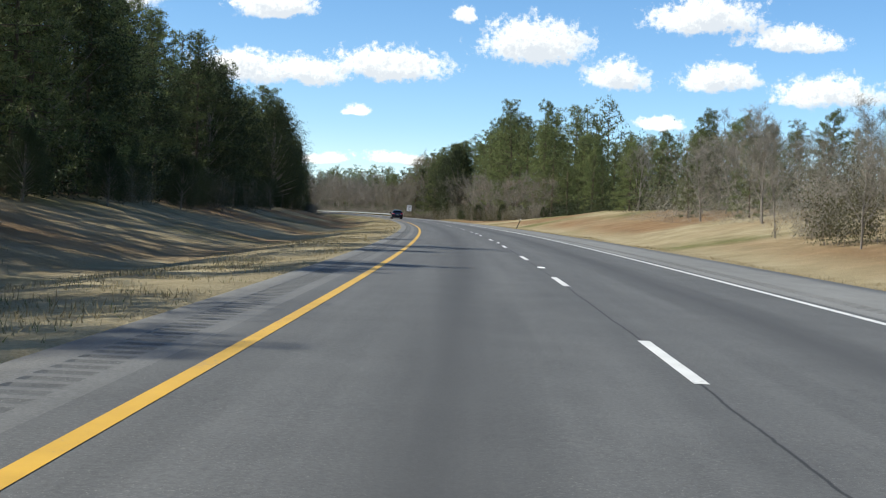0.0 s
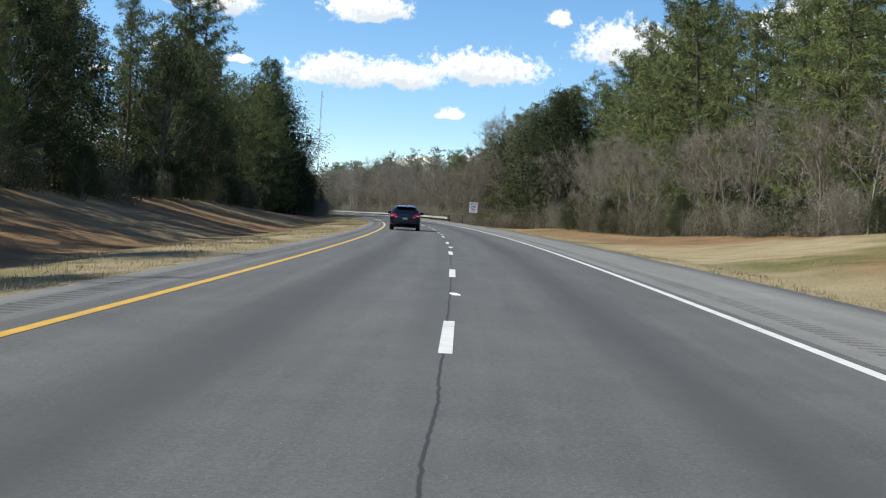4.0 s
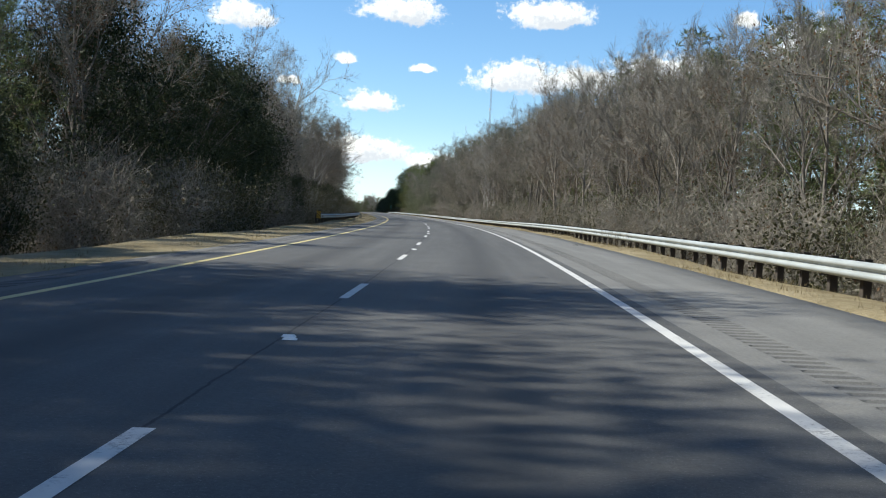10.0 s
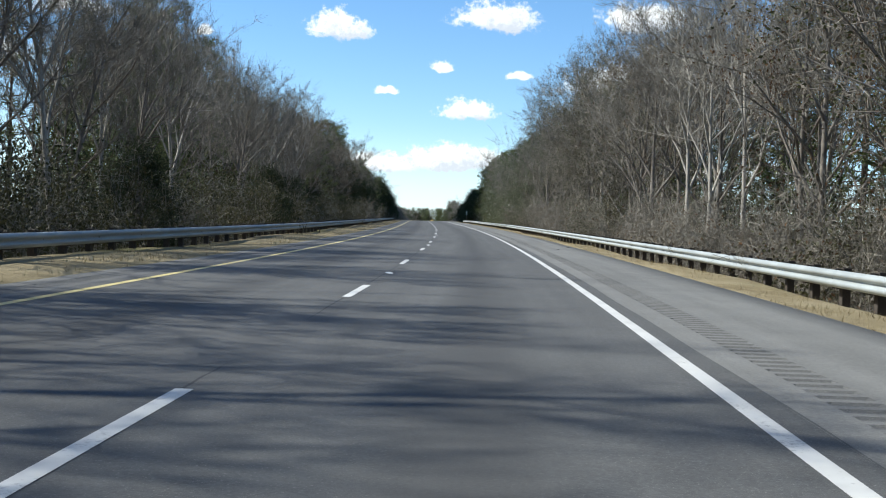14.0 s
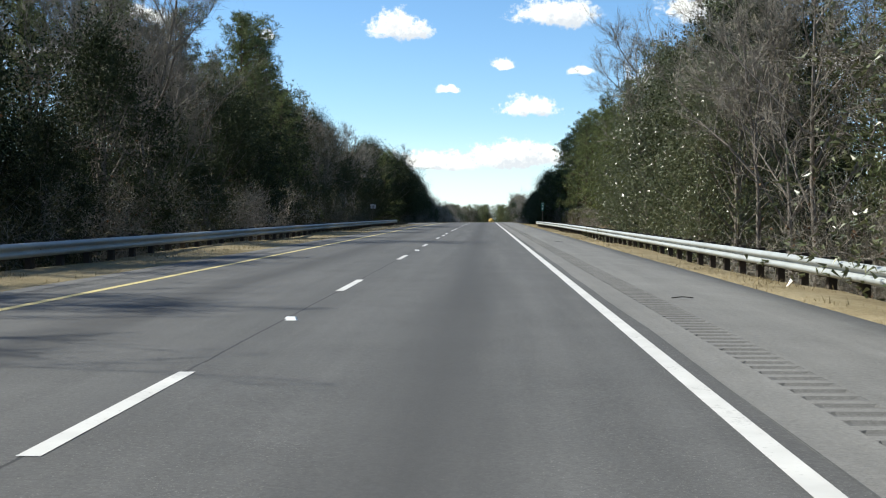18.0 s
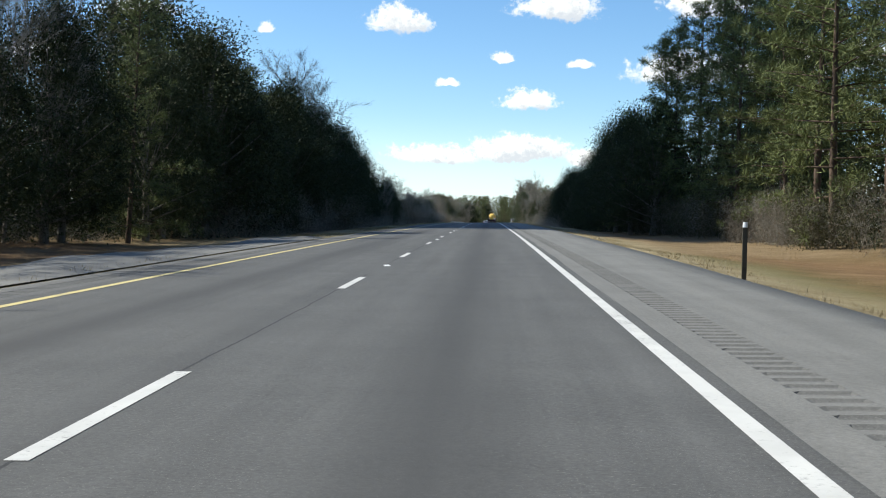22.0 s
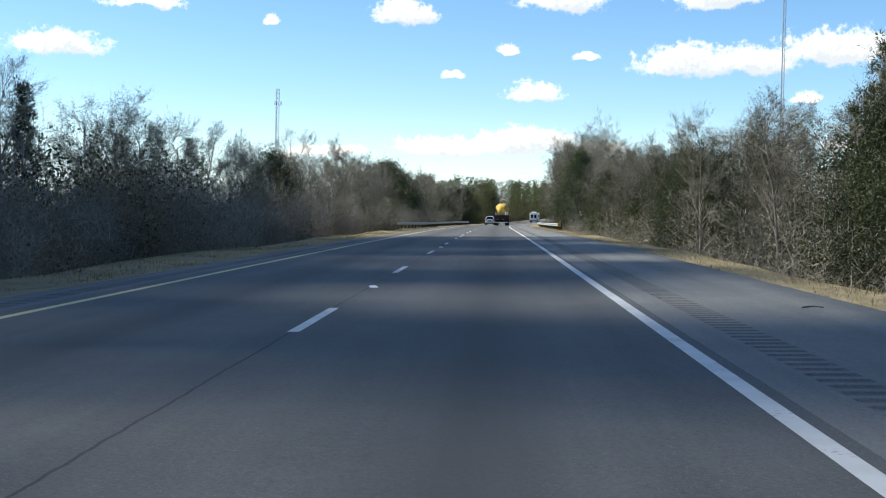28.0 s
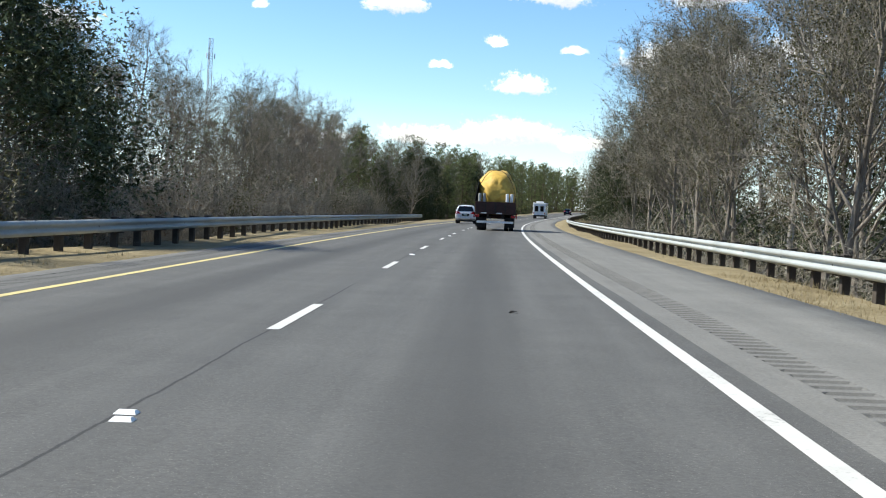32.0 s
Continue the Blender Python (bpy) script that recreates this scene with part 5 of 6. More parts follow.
def cumulus(name, s0, s1, s2, height_, label):
    """A fair-weather cloud of heaped, lumpy billows whose shadow lies across the road from s0 to s1; shreds of it drift on to s2."""
    V, F, k = [], [], 0
    balls = []
    for level in (3, 1):
        bm = bmesh.new()
        bmesh.ops.create_icosphere(bm, subdivisions=level, radius=1.0)
        balls.append((np.array([v.co[:] for v in bm.verts]), np.array([[v.index for v in f.verts] for f in bm.faces])))
        bm.free()
    to_sun = np.array([-math.sin(sun_a) * math.cos(sun_e), math.cos(sun_a) * math.cos(sun_e), math.sin(sun_e)])
    RC = np.random.RandomState(5)
    billows = []
    for i in range(460):
        u, lat = RC.uniform(0, 1), RC.uniform(-62, 62)
        edge = min(1.0, (62 - abs(lat)) / 22.0)
        s = s0 + (s1 - s0) * u - 1.2 * min(max(lat - 4.0, 0.0), 26.0) * (1 - u)
        if RC.uniform(0, 1) < 0.35 + 0.65 * edge:
            billows.append((0, s, lat, RC.uniform(6, 12) * (0.5 + 0.5 * edge), RC.uniform(0, 1) ** 1.5 * 26 * edge))
    for i in range(940):
        u = RC.uniform(0, 1)
        billows.append((1, s1 - 6 + (s2 - s1) * u, RC.uniform(-55, 8), RC.uniform(1.2, 2.6), RC.uniform(0, 14)))
    for i, (kind_, s, lat, r, lift) in enumerate(billows):
        unit_v, unit_f = balls[kind_]
        c = on_road(s, lat) + to_sun * ((height_ + lift) / to_sun[2])
        bumps = 1 + 0.16 * np.sin(unit_v @ RC.normal(0, 4, 3) + i) + 0.10 * np.sin(unit_v @ RC.normal(0, 8, 3))
        v = unit_v * bumps[:, None] * r * np.array([1.15, 1.15, 0.7])
        v[:, 2] = np.maximum(v[:, 2], -0.35 * r)
        V.append(c + v)
        F.append(unit_f + k)
        k += len(v)
    ob = new(name, mesh_of(name, np.concatenate(V), np.concatenate(F), cloud_material(), smooth=True))
    return tagged(ob, label, "cloud", kind="structure")


cumulus("backdrop_cumulus", 842.0, 916.0, 1013.0, 320.0, "white flat-bottomed cumulus cloud drifting high over the median woods")

# ---- scraps on the paving ----
M_SCRAP = simple("shredded_rubber", (0.02, 0.019, 0.018), 0.8, vary=0.4)
M_CARD = simple("faded_cardboard", (0.52, 0.42, 0.18), 0.8, vary=0.2)


def scrap(s, lat, length, width, mat, label, turn):
    """A flattened, curled strip lying on the paving."""
    bm = bmesh.new()
    n = 8
    rows = []
    for i in range(n + 1):
        u = i / n - 0.5
        w = width * (1 - 3.2 * u * u) * (1 + 0.12 * math.sin(i * 2.3 + s))
        z = 0.006 + 0.014 * math.cos(math.pi * u) ** 2
        rows.append([bm.verts.new((u * length, -w / 2 + 0.12 * width * math.sin(i * 1.7), z)), bm.verts.new((u * length, w / 2 + 0.1 * width * math.sin(i), z + 0.012))])
    for p_, q_ in zip(rows, rows[1:]):
        bm.faces.new((p_[0], q_[0], q_[1], p_[1]))
    bmesh.ops.solidify(bm, geom=bm.faces[:], thickness=0.012)
    bmesh.ops.recalc_face_normals(bm, faces=bm.faces[:])
    me = bpy.data.meshes.new("road_scrap")
    bm.to_mesh(me)
    bm.free()
    me.materials.append(mat)
    o = new("road_scrap", me)
    o.matrix_world = at_road(s, lat, 0.002, turn)
    tagged(o, label, "debris", "scraps on the shoulder")


for s, lat, ln, wd, turn in ((652.5, 5.09, 0.34, 0.07, 5), (522.9, 6.0, 0.25, 0.08, 20), (518.7, 5.17, 0.16, 0.07, -30), (387.0, 6.2, 0.3, 0.1, 15), (385.2, 5.9, 0.2, 0.07, -10),
                             (385.9, 6.3, 0.26, 0.08, 40), (282.9, 5.11, 0.17, 0.08, 0), (954.0, 5.81, 0.28, 0.08, 10), (884.9, 4.86, 0.55, 0.2, 25), (1087.9, 2.28, 0.2, 0.05, 60), (429.2, 4.9, 0.35, 0.12, 10),
                             (620.4, 4.8, 0.3, 0.05, 5)):
    scrap(s, lat, ln, wd, M_SCRAP, "curled black scrap of shredded tyre on the asphalt", turn)
scrap(704.2, 5.67, 0.5, 0.22, M_CARD, "faded yellow scrap of card on the shoulder", 30)

# ---- vehicles, as they stand on the carriageway ----


def glossy(name, colour, rough, metal=0.0, coat=0.0, spec=0.5, flake=0.12):
    m, gr, b = material(name, rough, metal, spec)
    co = gr.node("ShaderNodeTexCoord").outputs["Object"]
    dust = gr.math("ADD", gr.math("MULTIPLY", gr.noise(co, 2.2, 5.0, 0.65), 0.7), gr.math("MULTIPLY", gr.noise(co, 60.0, 2.0), 0.3))
    gr.put(b.inputs["Base Color"], gr.ramp(dust, (0.3, [c * (1 - flake) for c in colour]), (0.75, [min(1, c * (1 + flake)) for c in colour])))
    gr.put(b.inputs["Roughness"], gr.math("ADD", rough - 0.03, gr.math("MULTIPLY", dust, 0.08)))
    b.inputs["Coat Weight"].default_value, b.inputs["Coat Roughness"].default_value = coat, 0.05
    return m


M_NAVY = glossy("dark_blue_grey_car_paint", (0.006, 0.011, 0.032), 0.12, 0.0, 0.35, 0.3)
M_SILVER = glossy("silver_white_car_paint", (0.62, 0.65, 0.68), 0.35, 0.1, 0.7)
M_GLASS = glossy("tinted_glass", (0.005, 0.007, 0.010), 0.04, 0.0, 0.0, 0.45, 0.05)
M_RED = glossy("red_lamp_lens", (0.30, 0.006, 0.010), 0.22, 0.0, 0.15, 0.4, 0.55)
M_CLEAR = glossy("clear_lamp_lens", (0.55, 0.55, 0.56), 0.12, 0.0, 0.5, 0.6)
M_RUBBER = simple("tyre_rubber", (0.014, 0.014, 0.015), 0.85, vary=0.3, scale=8.0)
M_RIM = glossy("silver_alloy", (0.42, 0.43, 0.45), 0.32, 0.7, 0.3)
M_PLASTIC = simple("black_trim_plastic", (0.016, 0.016, 0.017), 0.6, vary=0.25)
M_CHROME = glossy("bright_trim", (0.6, 0.6, 0.6), 0.2, 0.9)
M_PLATE = simple("licence_plate", (0.17, 0.30, 0.26), 0.4, vary=0.3, scale=9.0)
M_TARP = simple("yellow_tarpaulin", (0.50, 0.325, 0.065), 0.65, 0, 0.3, 0.28, 1.1, 9.0, 0.5)
M_MAROON = simple("dark_red_truck_paint", (0.034, 0.012, 0.011), 0.5, 0.0, 0.35, 0.4)
M_RVWHITE = simple("white_coach_panels", (0.78, 0.79, 0.79), 0.4, 0, 0.4, 0.06)
M_FRAME = simple("grimy_chassis_steel", (0.035, 0.031, 0.029), 0.75, 0.2, 0.3, 0.4)


def car_ring(zb, belt, roof, w, wb, wr):
    half = [(0.0, zb), (w * 0.8, zb), (w * 0.965, zb + 0.07), (w, zb + 0.24), (w * 1.0, (zb + belt) / 2 + 0.1), (wb, belt),
            (wr + (wb - wr) * 0.5, belt + (roof - belt) * 0.5), (wr, roof - 0.06), (wr * 0.8, roof - 0.008), (0.0, roof + 0.015)]
    return half + [(-x, z) for x, z in half[-2:0:-1]]


def lofted(stations):
    """A closed skin through the rings of a car's body."""
    V, F = [], []
    k = 18
    for y, *ring in stations:
        V += [(x, y, z) for x, z in car_ring(*ring)]
    for i in range(len(stations) - 1):
        for j in range(k):
            F.append((i * k + j, i * k + (j + 1) % k, (i + 1) * k + (j + 1) % k, (i + 1) * k + j))
    for base, flip in ((0, 1), ((len(stations) - 1) * k, 0)):
        for j in range(9):
            l0, l1 = (k - j) % k, (k - j - 1) % k
            q = [base + j, base + j + 1, base + l1, base + l0]
            q = [v for i_, v in enumerate(q) if v not in q[:i_]]
            if len(q) > 2:
                F.append(tuple(q if not flip else q[::-1]))
    me = bpy.data.meshes.new("body")
    me.from_pydata(V, [], F)
    me.update()
    bm = bmesh.new()
    bm.from_mesh(me)
    bmesh.ops.recalc_face_normals(bm, faces=bm.faces[:])
    bm.to_mesh(me)
    bm.free()
    return me


def carved(me, wells):
    """The body rounded off, with its wheel wells cut out."""
    ob = bpy.data.objects.new("tmp", me)
    scene.collection.objects.link(ob)
    mod = ob.modifiers.new("round", "SUBSURF")
    mod.levels = mod.render_levels = 2
    cutters = []
    for y, z, r in wells:
        for sx in (-1, 1):
            bm = bmesh.new()
            bmesh.ops.create_cone(bm, cap_ends=True, segments=28, radius1=r, radius2=r, depth=0.62, matrix=pose(sx * 0.98, y, z, 0, 90, 0))
            c = bpy.data.objects.new("cut", bpy.data.meshes.new("cut"))
            bm.to_mesh(c.data)
            bm.free()
            scene.collection.objects.link(c)
            cutters.append(c)
            b = ob.modifiers.new("well", "BOOLEAN")
            b.operation, b.object, b.solver = "DIFFERENCE", c, "EXACT"
    out_ = bpy.data.meshes.new_from_object(ob.evaluated_get(bpy.context.evaluated_depsgraph_get()))
    for c in cutters + [ob]:
        bpy.data.objects.remove(c)
    out_.polygons.foreach_set("use_smooth", np.ones(len(out_.polygons), bool))
    out_.set_sharp_from_angle(angle=radians(38))
    return out_


from mathutils.bvhtree import BVHTree


def skin_of(me):
    return BVHTree.FromPolygons([v.co.copy() for v in me.vertices], [tuple(p.vertices) for p in me.polygons])


def patch(name, skin, view, corners, mat, parent, label="", n=(10, 6), lift=0.008):
    """A panel laid on the body: four corners as seen from that side, set a few millimetres proud."""
    way_, start = {"rear": (Vector((0, 1, 0)), lambda a_, b_: Vector((a_, -2, b_))), "right": (Vector((-1, 0, 0)), lambda a_, b_: Vector((3, a_, b_))),
                   "left": (Vector((1, 0, 0)), lambda a_, b_: Vector((-3, a_, b_))), "front": (Vector((0, -1, 0)), lambda a_, b_: Vector((a_, 9, b_)))}[view]
    c = [Vector(p) for p in corners]
    bm = bmesh.new()
    grid = []
    for j in range(n[1] + 1):
        v = j / n[1]
        row = []
        for i in range(n[0] + 1):
            u = i / n[0]
            p = (c[0] * (1 - u) + c[1] * u) * (1 - v) + (c[3] * (1 - u) + c[2] * u) * v
            hit, nor, _, _ = skin.ray_cast(start(p.x, p.y), way_)
            row.append(bm.verts.new((hit - way_ * lift) if hit else start(p.x, p.y) + way_ * 2.05))
        grid.append(row)
    for j in range(n[1]):
        for i in range(n[0]):
            bm.faces.new((grid[j][i], grid[j][i + 1], grid[j + 1][i + 1], grid[j + 1][i]))
    bmesh.ops.recalc_face_normals(bm, faces=bm.faces[:])
    edge = [e_ for e_ in bm.edges if e_.is_boundary]
    ext = bmesh.ops.extrude_edge_only(bm, edges=edge)
    bmesh.ops.translate(bm, vec=way_ * 0.02, verts=[g_ for g_ in ext["geom"] if isinstance(g_, bmesh.types.BMVert)])
    o = part(name, bm, mat, parent, label)
    o.data.polygons.foreach_set("use_smooth", np.ones(len(o.data.polygons), bool))
    o.data.set_sharp_from_angle(angle=radians(40))
    return o


def lathe(profile, seg=28):
    """Turns a profile of (radius, across) about the x axis."""
    bm = bmesh.new()
    rings = [[bm.verts.new((x, r * math.cos(a_), r * math.sin(a_))) for a_ in (2 * math.pi * i / seg for i in range(seg))] for r, x in profile]
    for p_, q_ in zip(rings, rings[1:]):
        for i in range(seg):
            bm.faces.new((p_[i], p_[(i + 1) % seg], q_[(i + 1) % seg], q_[i]))
    bmesh.ops.recalc_face_normals(bm, faces=bm.faces[:])
    for f in bm.faces:
        f.smooth = True
    return bm


def wheel(parent, x, y, r, width, rim_r, side, spokes=10, rim_mat=None):
    hub = new("wheel")
    hub.parent = parent
    hub.matrix_local = pose(x, y, r - 0.01) @ (pose(0, 0, 0, 0, 0, 180) if side < 0 else Matrix())
    w = width / 2
    part("tyre", lathe([(rim_r, -w * 0.8), (r * 0.93, -w), (r * 0.985, -w * 0.85), (r, -w * 0.6), (r, -0.02), (r * 0.985, 0), (r, 0.02), (r, w * 0.6), (r * 0.985, w * 0.85), (r * 0.93, w), (rim_r, w * 0.8), (rim_r * 0.97, 0.0), (rim_r, -w * 0.8)]), M_RUBBER, hub, "black rubber tyre")
    bm = lathe([(rim_r, w * 0.78), (rim_r * 1.02, w * 0.86), (rim_r * 0.93, w * 0.84), (rim_r * 0.9, w * 0.3), (rim_r * 0.9, -w * 0.3)])
    for i in range(spokes):
        a_ = 360 / spokes * i + (6 if i % 2 else -6)
        bmesh.ops.create_cube(bm, size=1.0, matrix=pose(0, 0, 0, a_, 0, 0) @ Matrix.Translation((w * 0.62, 0, rim_r * 0.5)) @ Matrix.Diagonal((w * 0.26, rim_r * 0.13, rim_r * 0.98, 1)))
    bmesh.ops.create_cone(bm, cap_ends=True, segments=16, radius1=rim_r * 0.26, radius2=rim_r * 0.2, depth=w * 0.3, matrix=pose(w * 0.7, 0, 0, 0, 90, 0))
    part("rim", bm, rim_mat or M_RIM, hub, "silver alloy rim with thin spokes")
    part("brake_disc", lathe([(0.02, 0.0), (rim_r * 0.86, 0.0), (rim_r * 0.86, -0.03)], 20), M_FRAME, hub)
    return hub


VENTURE = [(0.00, .47, .86, .90, .84, .80, .70), (0.05, .40, .93, .97, .915, .87, .77), (0.13, .36, 1.02, 1.075, .945, .91, .79), (0.25, .33, 1.04, 1.23, .955, .915, .75),
           (0.40, .29, 1.05, 1.43, .955, .915, .70), (0.58, .25, 1.055, 1.565, .955, .915, .655), (1.0, .22, 1.04, 1.615, .955, .915, .635), (1.8, .22, 1.02, 1.635, .955, .91, .63),
           (2.5, .22, 1.0, 1.61, .955, .91, .63), (3.05, .22, .985, 1.48, .955, .905, .63), (3.5, .22, .975, 1.23, .95, .89, .67), (3.8, .22, .96, 1.04, .945, .87, .72),
           (4.2, .22, .89, .96, .93, .82, .68), (4.55, .25, .77, .85, .86, .74, .6), (4.72, .32, .66, .72, .74, .66, .5), (4.78, .4, .6, .64, .6, .5, .4)]


def car(name, label, paint_, s, lat, boxy=0.0, up=1.0):
    thing = new(name)
    thing.matrix_world = at_road(s, lat)
    tagged(thing, label, "car", "vehicles on the carriageway")
    st = []
    for y, zb, be, ro, w, wb, wr in VENTURE:
        if boxy and 0.1 < y < 0.6:
            ro += boxy * (0.62 - y) * 0.75
            wr += boxy * 0.02
        st.append((y, zb * up, be * up, ro * up, w, wb, wr))
    me = carved(lofted(st), [(0.98, 0.37, 0.43), (3.755, 0.37, 0.43)])
    me.materials.clear()
    me.materials.append(paint_)
    body = new("body", me)
    body.parent = thing
    skin = skin_of(me)
    z = lambda v: v * up
    patch("rear_window", skin, "rear", [(-.76, z(1.08)), (.76, z(1.08)), (.61, z(1.515)), (-.61, z(1.515))], M_GLASS, body, "dark tinted rear window", (14, 8))
    for sx in (-1, 1):
        patch("tail_light", skin, "rear", [(sx * .43, z(.865)), (sx * .90, z(.845)), (sx * .86, z(1.045)), (sx * .66, z(1.08))], M_RED, body, "red tail light lens", (10, 5), 0.014)
        patch("tail_light_wing", skin, "right" if sx > 0 else "left", [(.11, z(.84)), (.43, z(.86)), (.36, z(.985)), (.14, z(1.045))], M_RED, body, "red tail light wrapped round the corner", (6, 5), 0.012)
        patch("reverse_light", skin, "rear", [(sx * .42, z(.838)), (sx * .64, z(.828)), (sx * .64, z(.852)), (sx * .44, z(.862))], M_CLEAR, body, "clear reversing light strip", (8, 1), 0.014)
        patch("lens_gap", skin, "rear", [(sx * .672, z(.85)), (sx * .682, z(.85)), (sx * .70, z(1.07)), (sx * .69, z(1.07))], M_PLASTIC, body, "dark joint across the lamp", (1, 6), 0.017)
        patch("lens_band", skin, "rear", [(sx * .70, z(.955)), (sx * .88, z(.945)), (sx * .87, z(.965)), (sx * .70, z(.975))], M_CLEAR, body, "pale band in the lamp", (5, 1), 0.017)
        patch("reflector", skin, "rear", [(sx * .44, z(.445)), (sx * .66, z(.45)), (sx * .66, z(.475)), (sx * .44, z(.47))], M_RED, body, "small red bumper reflector", (5, 1), 0.024)
        v = "right" if sx > 0 else "left"
        patch("quarter_window", skin, v, [(.78, z(1.105)), (1.12, z(1.10)), (1.14, z(1.47)), (.99, z(1.43))], M_GLASS, body, "tinted quarter window", (6, 6))
        patch("rear_door_window", skin, v, [(1.16, z(1.10)), (2.02, z(1.075)), (1.93, z(1.525)), (1.17, z(1.495))], M_GLASS, body, "tinted rear door window", (8, 6))
        patch("front_door_window", skin, v, [(2.09, z(1.073)), (3.16, z(1.04)), (2.66, z(1.44)), (1.99, z(1.525))], M_GLASS, body, "tinted front door window", (10, 6))
        patch("window_trim", skin, v, [(.72, z(1.075)), (3.2, z(1.02)), (3.18, z(1.037)), (.74, z(1.097))], M_CHROME, body, "thin bright window trim", (24, 1), 0.011)
        patch("roof_trim", skin, v, [(.97, z(1.455)), (2.0, z(1.535)), (2.0, z(1.55)), (.95, z(1.475))], M_CHROME, body, "thin bright window trim", (16, 1), 0.011)
        patch("sill_trim", skin, v, [(1.42, z(.235)), (3.32, z(.235)), (3.32, z(.33)), (1.42, z(.33))], M_PLASTIC, body, "black sill panel", (12, 2), 0.01)
        patch("door_gap", skin, v, [(2.045, z(.34)), (2.055, z(.34)), (2.055, z(1.06)), (2.045, z(1.06))], M_PLASTIC, body, "door gap", (1, 10), 0.002)
        patch("door_gap", skin, v, [(1.175, z(.75)), (1.185, z(.75)), (1.145, z(1.07)), (1.135, z(1.07))], M_PLASTIC, body, "door gap", (1, 8), 0.002)
        for y in (1.3, 2.2):
            o = part("door_handle", box_bm(0.045, 0.2, 0.035, 0.012), paint_, body)
            o.matrix_local = pose(sx * 0.945, y + 0.1, z(0.93))
        m = part("mirror", box_bm(0.24, 0.13, 0.17, 0.045), paint_, body, "door mirror housing")
        m.matrix_local = pose(sx * 1.03, 3.02, z(1.03))
        g_ = part("mirror_glass", box_bm(0.19, 0.01, 0.12, 0.003), M_GLASS, m, "dark mirror glass")
        g_.matrix_local = pose(0, -0.066, 0.025)
        a_ = part("mirror_arm", box_bm(0.12, 0.06, 0.05, 0.015), M_PLASTIC, m)
        a_.matrix_local = pose(-sx * 0.12, 0.02, 0.0)
        for y in (0.98, 3.755):
            wheel(thing, sx * 0.825, y, 0.362, 0.245, 0.25, sx)
    patch("windscreen", skin, "front", [(-.7, z(1.1)), (.7, z(1.1)), (.58, z(1.52)), (-.58, z(1.52))], M_GLASS, body, "windscreen", (10, 8))
    sp = bmesh.new()
    bmesh.ops.create_cube(sp, size=1.0, matrix=Matrix.Translation((0, 0.50, z(1.555))) @ Matrix.Diagonal((1.2, 0.42, 0.04, 1)))
    for v in sp.verts:
        if v.co.y < 0.5:
            v.co.z = v.co.z - 0.035 if v.co.z > z(1.555) else v.co.z - 0.02
            v.co.x *= 0.95
        elif v.co.z > z(1.555):
            v.co.z += 0.012
    bmesh.ops.bevel(sp, geom=sp.edges[:], offset=0.015, segments=3, affect="EDGES")
    part("spoiler", sp, paint_, body, "roof spoiler over the rear window")
    bl = part("brake_light", box_bm(0.24, 0.012, 0.022, 0.004), M_RED, body, "high brake light")
    bl.matrix_local = pose(0, 0.272, z(1.518))
    plate = patch("licence_plate", skin, "rear", [(-.16, z(.69)), (.16, z(.69)), (.16, z(.85)), (-.16, z(.85))], M_PLATE, body, "green and white licence plate", (6, 3), 0.016)
    for x in (-0.09, -0.04, 0.01, 0.06, 0.1):
        patch("plate_bar", skin, "rear", [(x - .016, z(.735)), (x + .016, z(.735)), (x + .016, z(.80)), (x - .016, z(.80))], M_SIGNWHITE, plate, "plain pale bar", (1, 1), 0.021)
    patch("plate_recess", skin, "rear", [(-.32, z(.66)), (.32, z(.66)), (.36, z(.875)), (-.36, z(.875))], M_PLASTIC if boxy else paint_, body, "plate recess", (8, 3), 0.006)
    patch("emblem", skin, "rear", [(-.06, z(.962)), (0, z(.918)), (.06, z(.962)), (0, z(1.006))], paint_, body, "plain dark emblem", (4, 4), 0.012)
    patch("bumper", skin, "rear", [(-.84, z(.42)), (.84, z(.42)), (.86, z(.585)), (-.86, z(.585))], paint_, body, "painted rear bumper", (16, 4), 0.02)
    for sx in (-1, 1):
        patch("hatch_gap", skin, "rear", [(sx * .62, z(.60)), (sx * .63, z(.60)), (sx * .46, z(.84)), (sx * .45, z(.84))], M_PLASTIC, body, "hatch gap", (1, 8), 0.003)
    patch("hatch_gap", skin, "rear", [(-.62, z(.592)), (.62, z(.592)), (.62, z(.602)), (-.62, z(.602))], M_PLASTIC, body, "hatch gap", (14, 1), 0.003)
    patch("bumper_lip", skin, "rear", [(-.78, z(.35)), (.78, z(.35)), (.83, z(.415)), (-.83, z(.415))], paint_, body, "lower edge of the bumper", (14, 2), 0.01)
    V, F = [], []
    tube(V, F, (-0.42, 0.17, z(1.09)), (-0.06, 0.185, z(1.135)), 0.013, 0.008, 5)
    tube(V, F, (-0.06, 0.185, z(1.135)), (0.02, 0.17, z(1.10)), 0.012, 0.014, 5)
    o = new("wiper", mesh_of("wiper", np.concatenate(V), np.concatenate(F), M_PLASTIC))
    o.parent = body
    fin = bmesh.new()
    bmesh.ops.create_cone(fin, cap_ends=True, segments=10, radius1=0.05, radius2=0.02, depth=0.05)
    o = part("aerial", fin, M_PLASTIC, body)
    o.matrix_local = pose(0, 0.95, z(1.645))
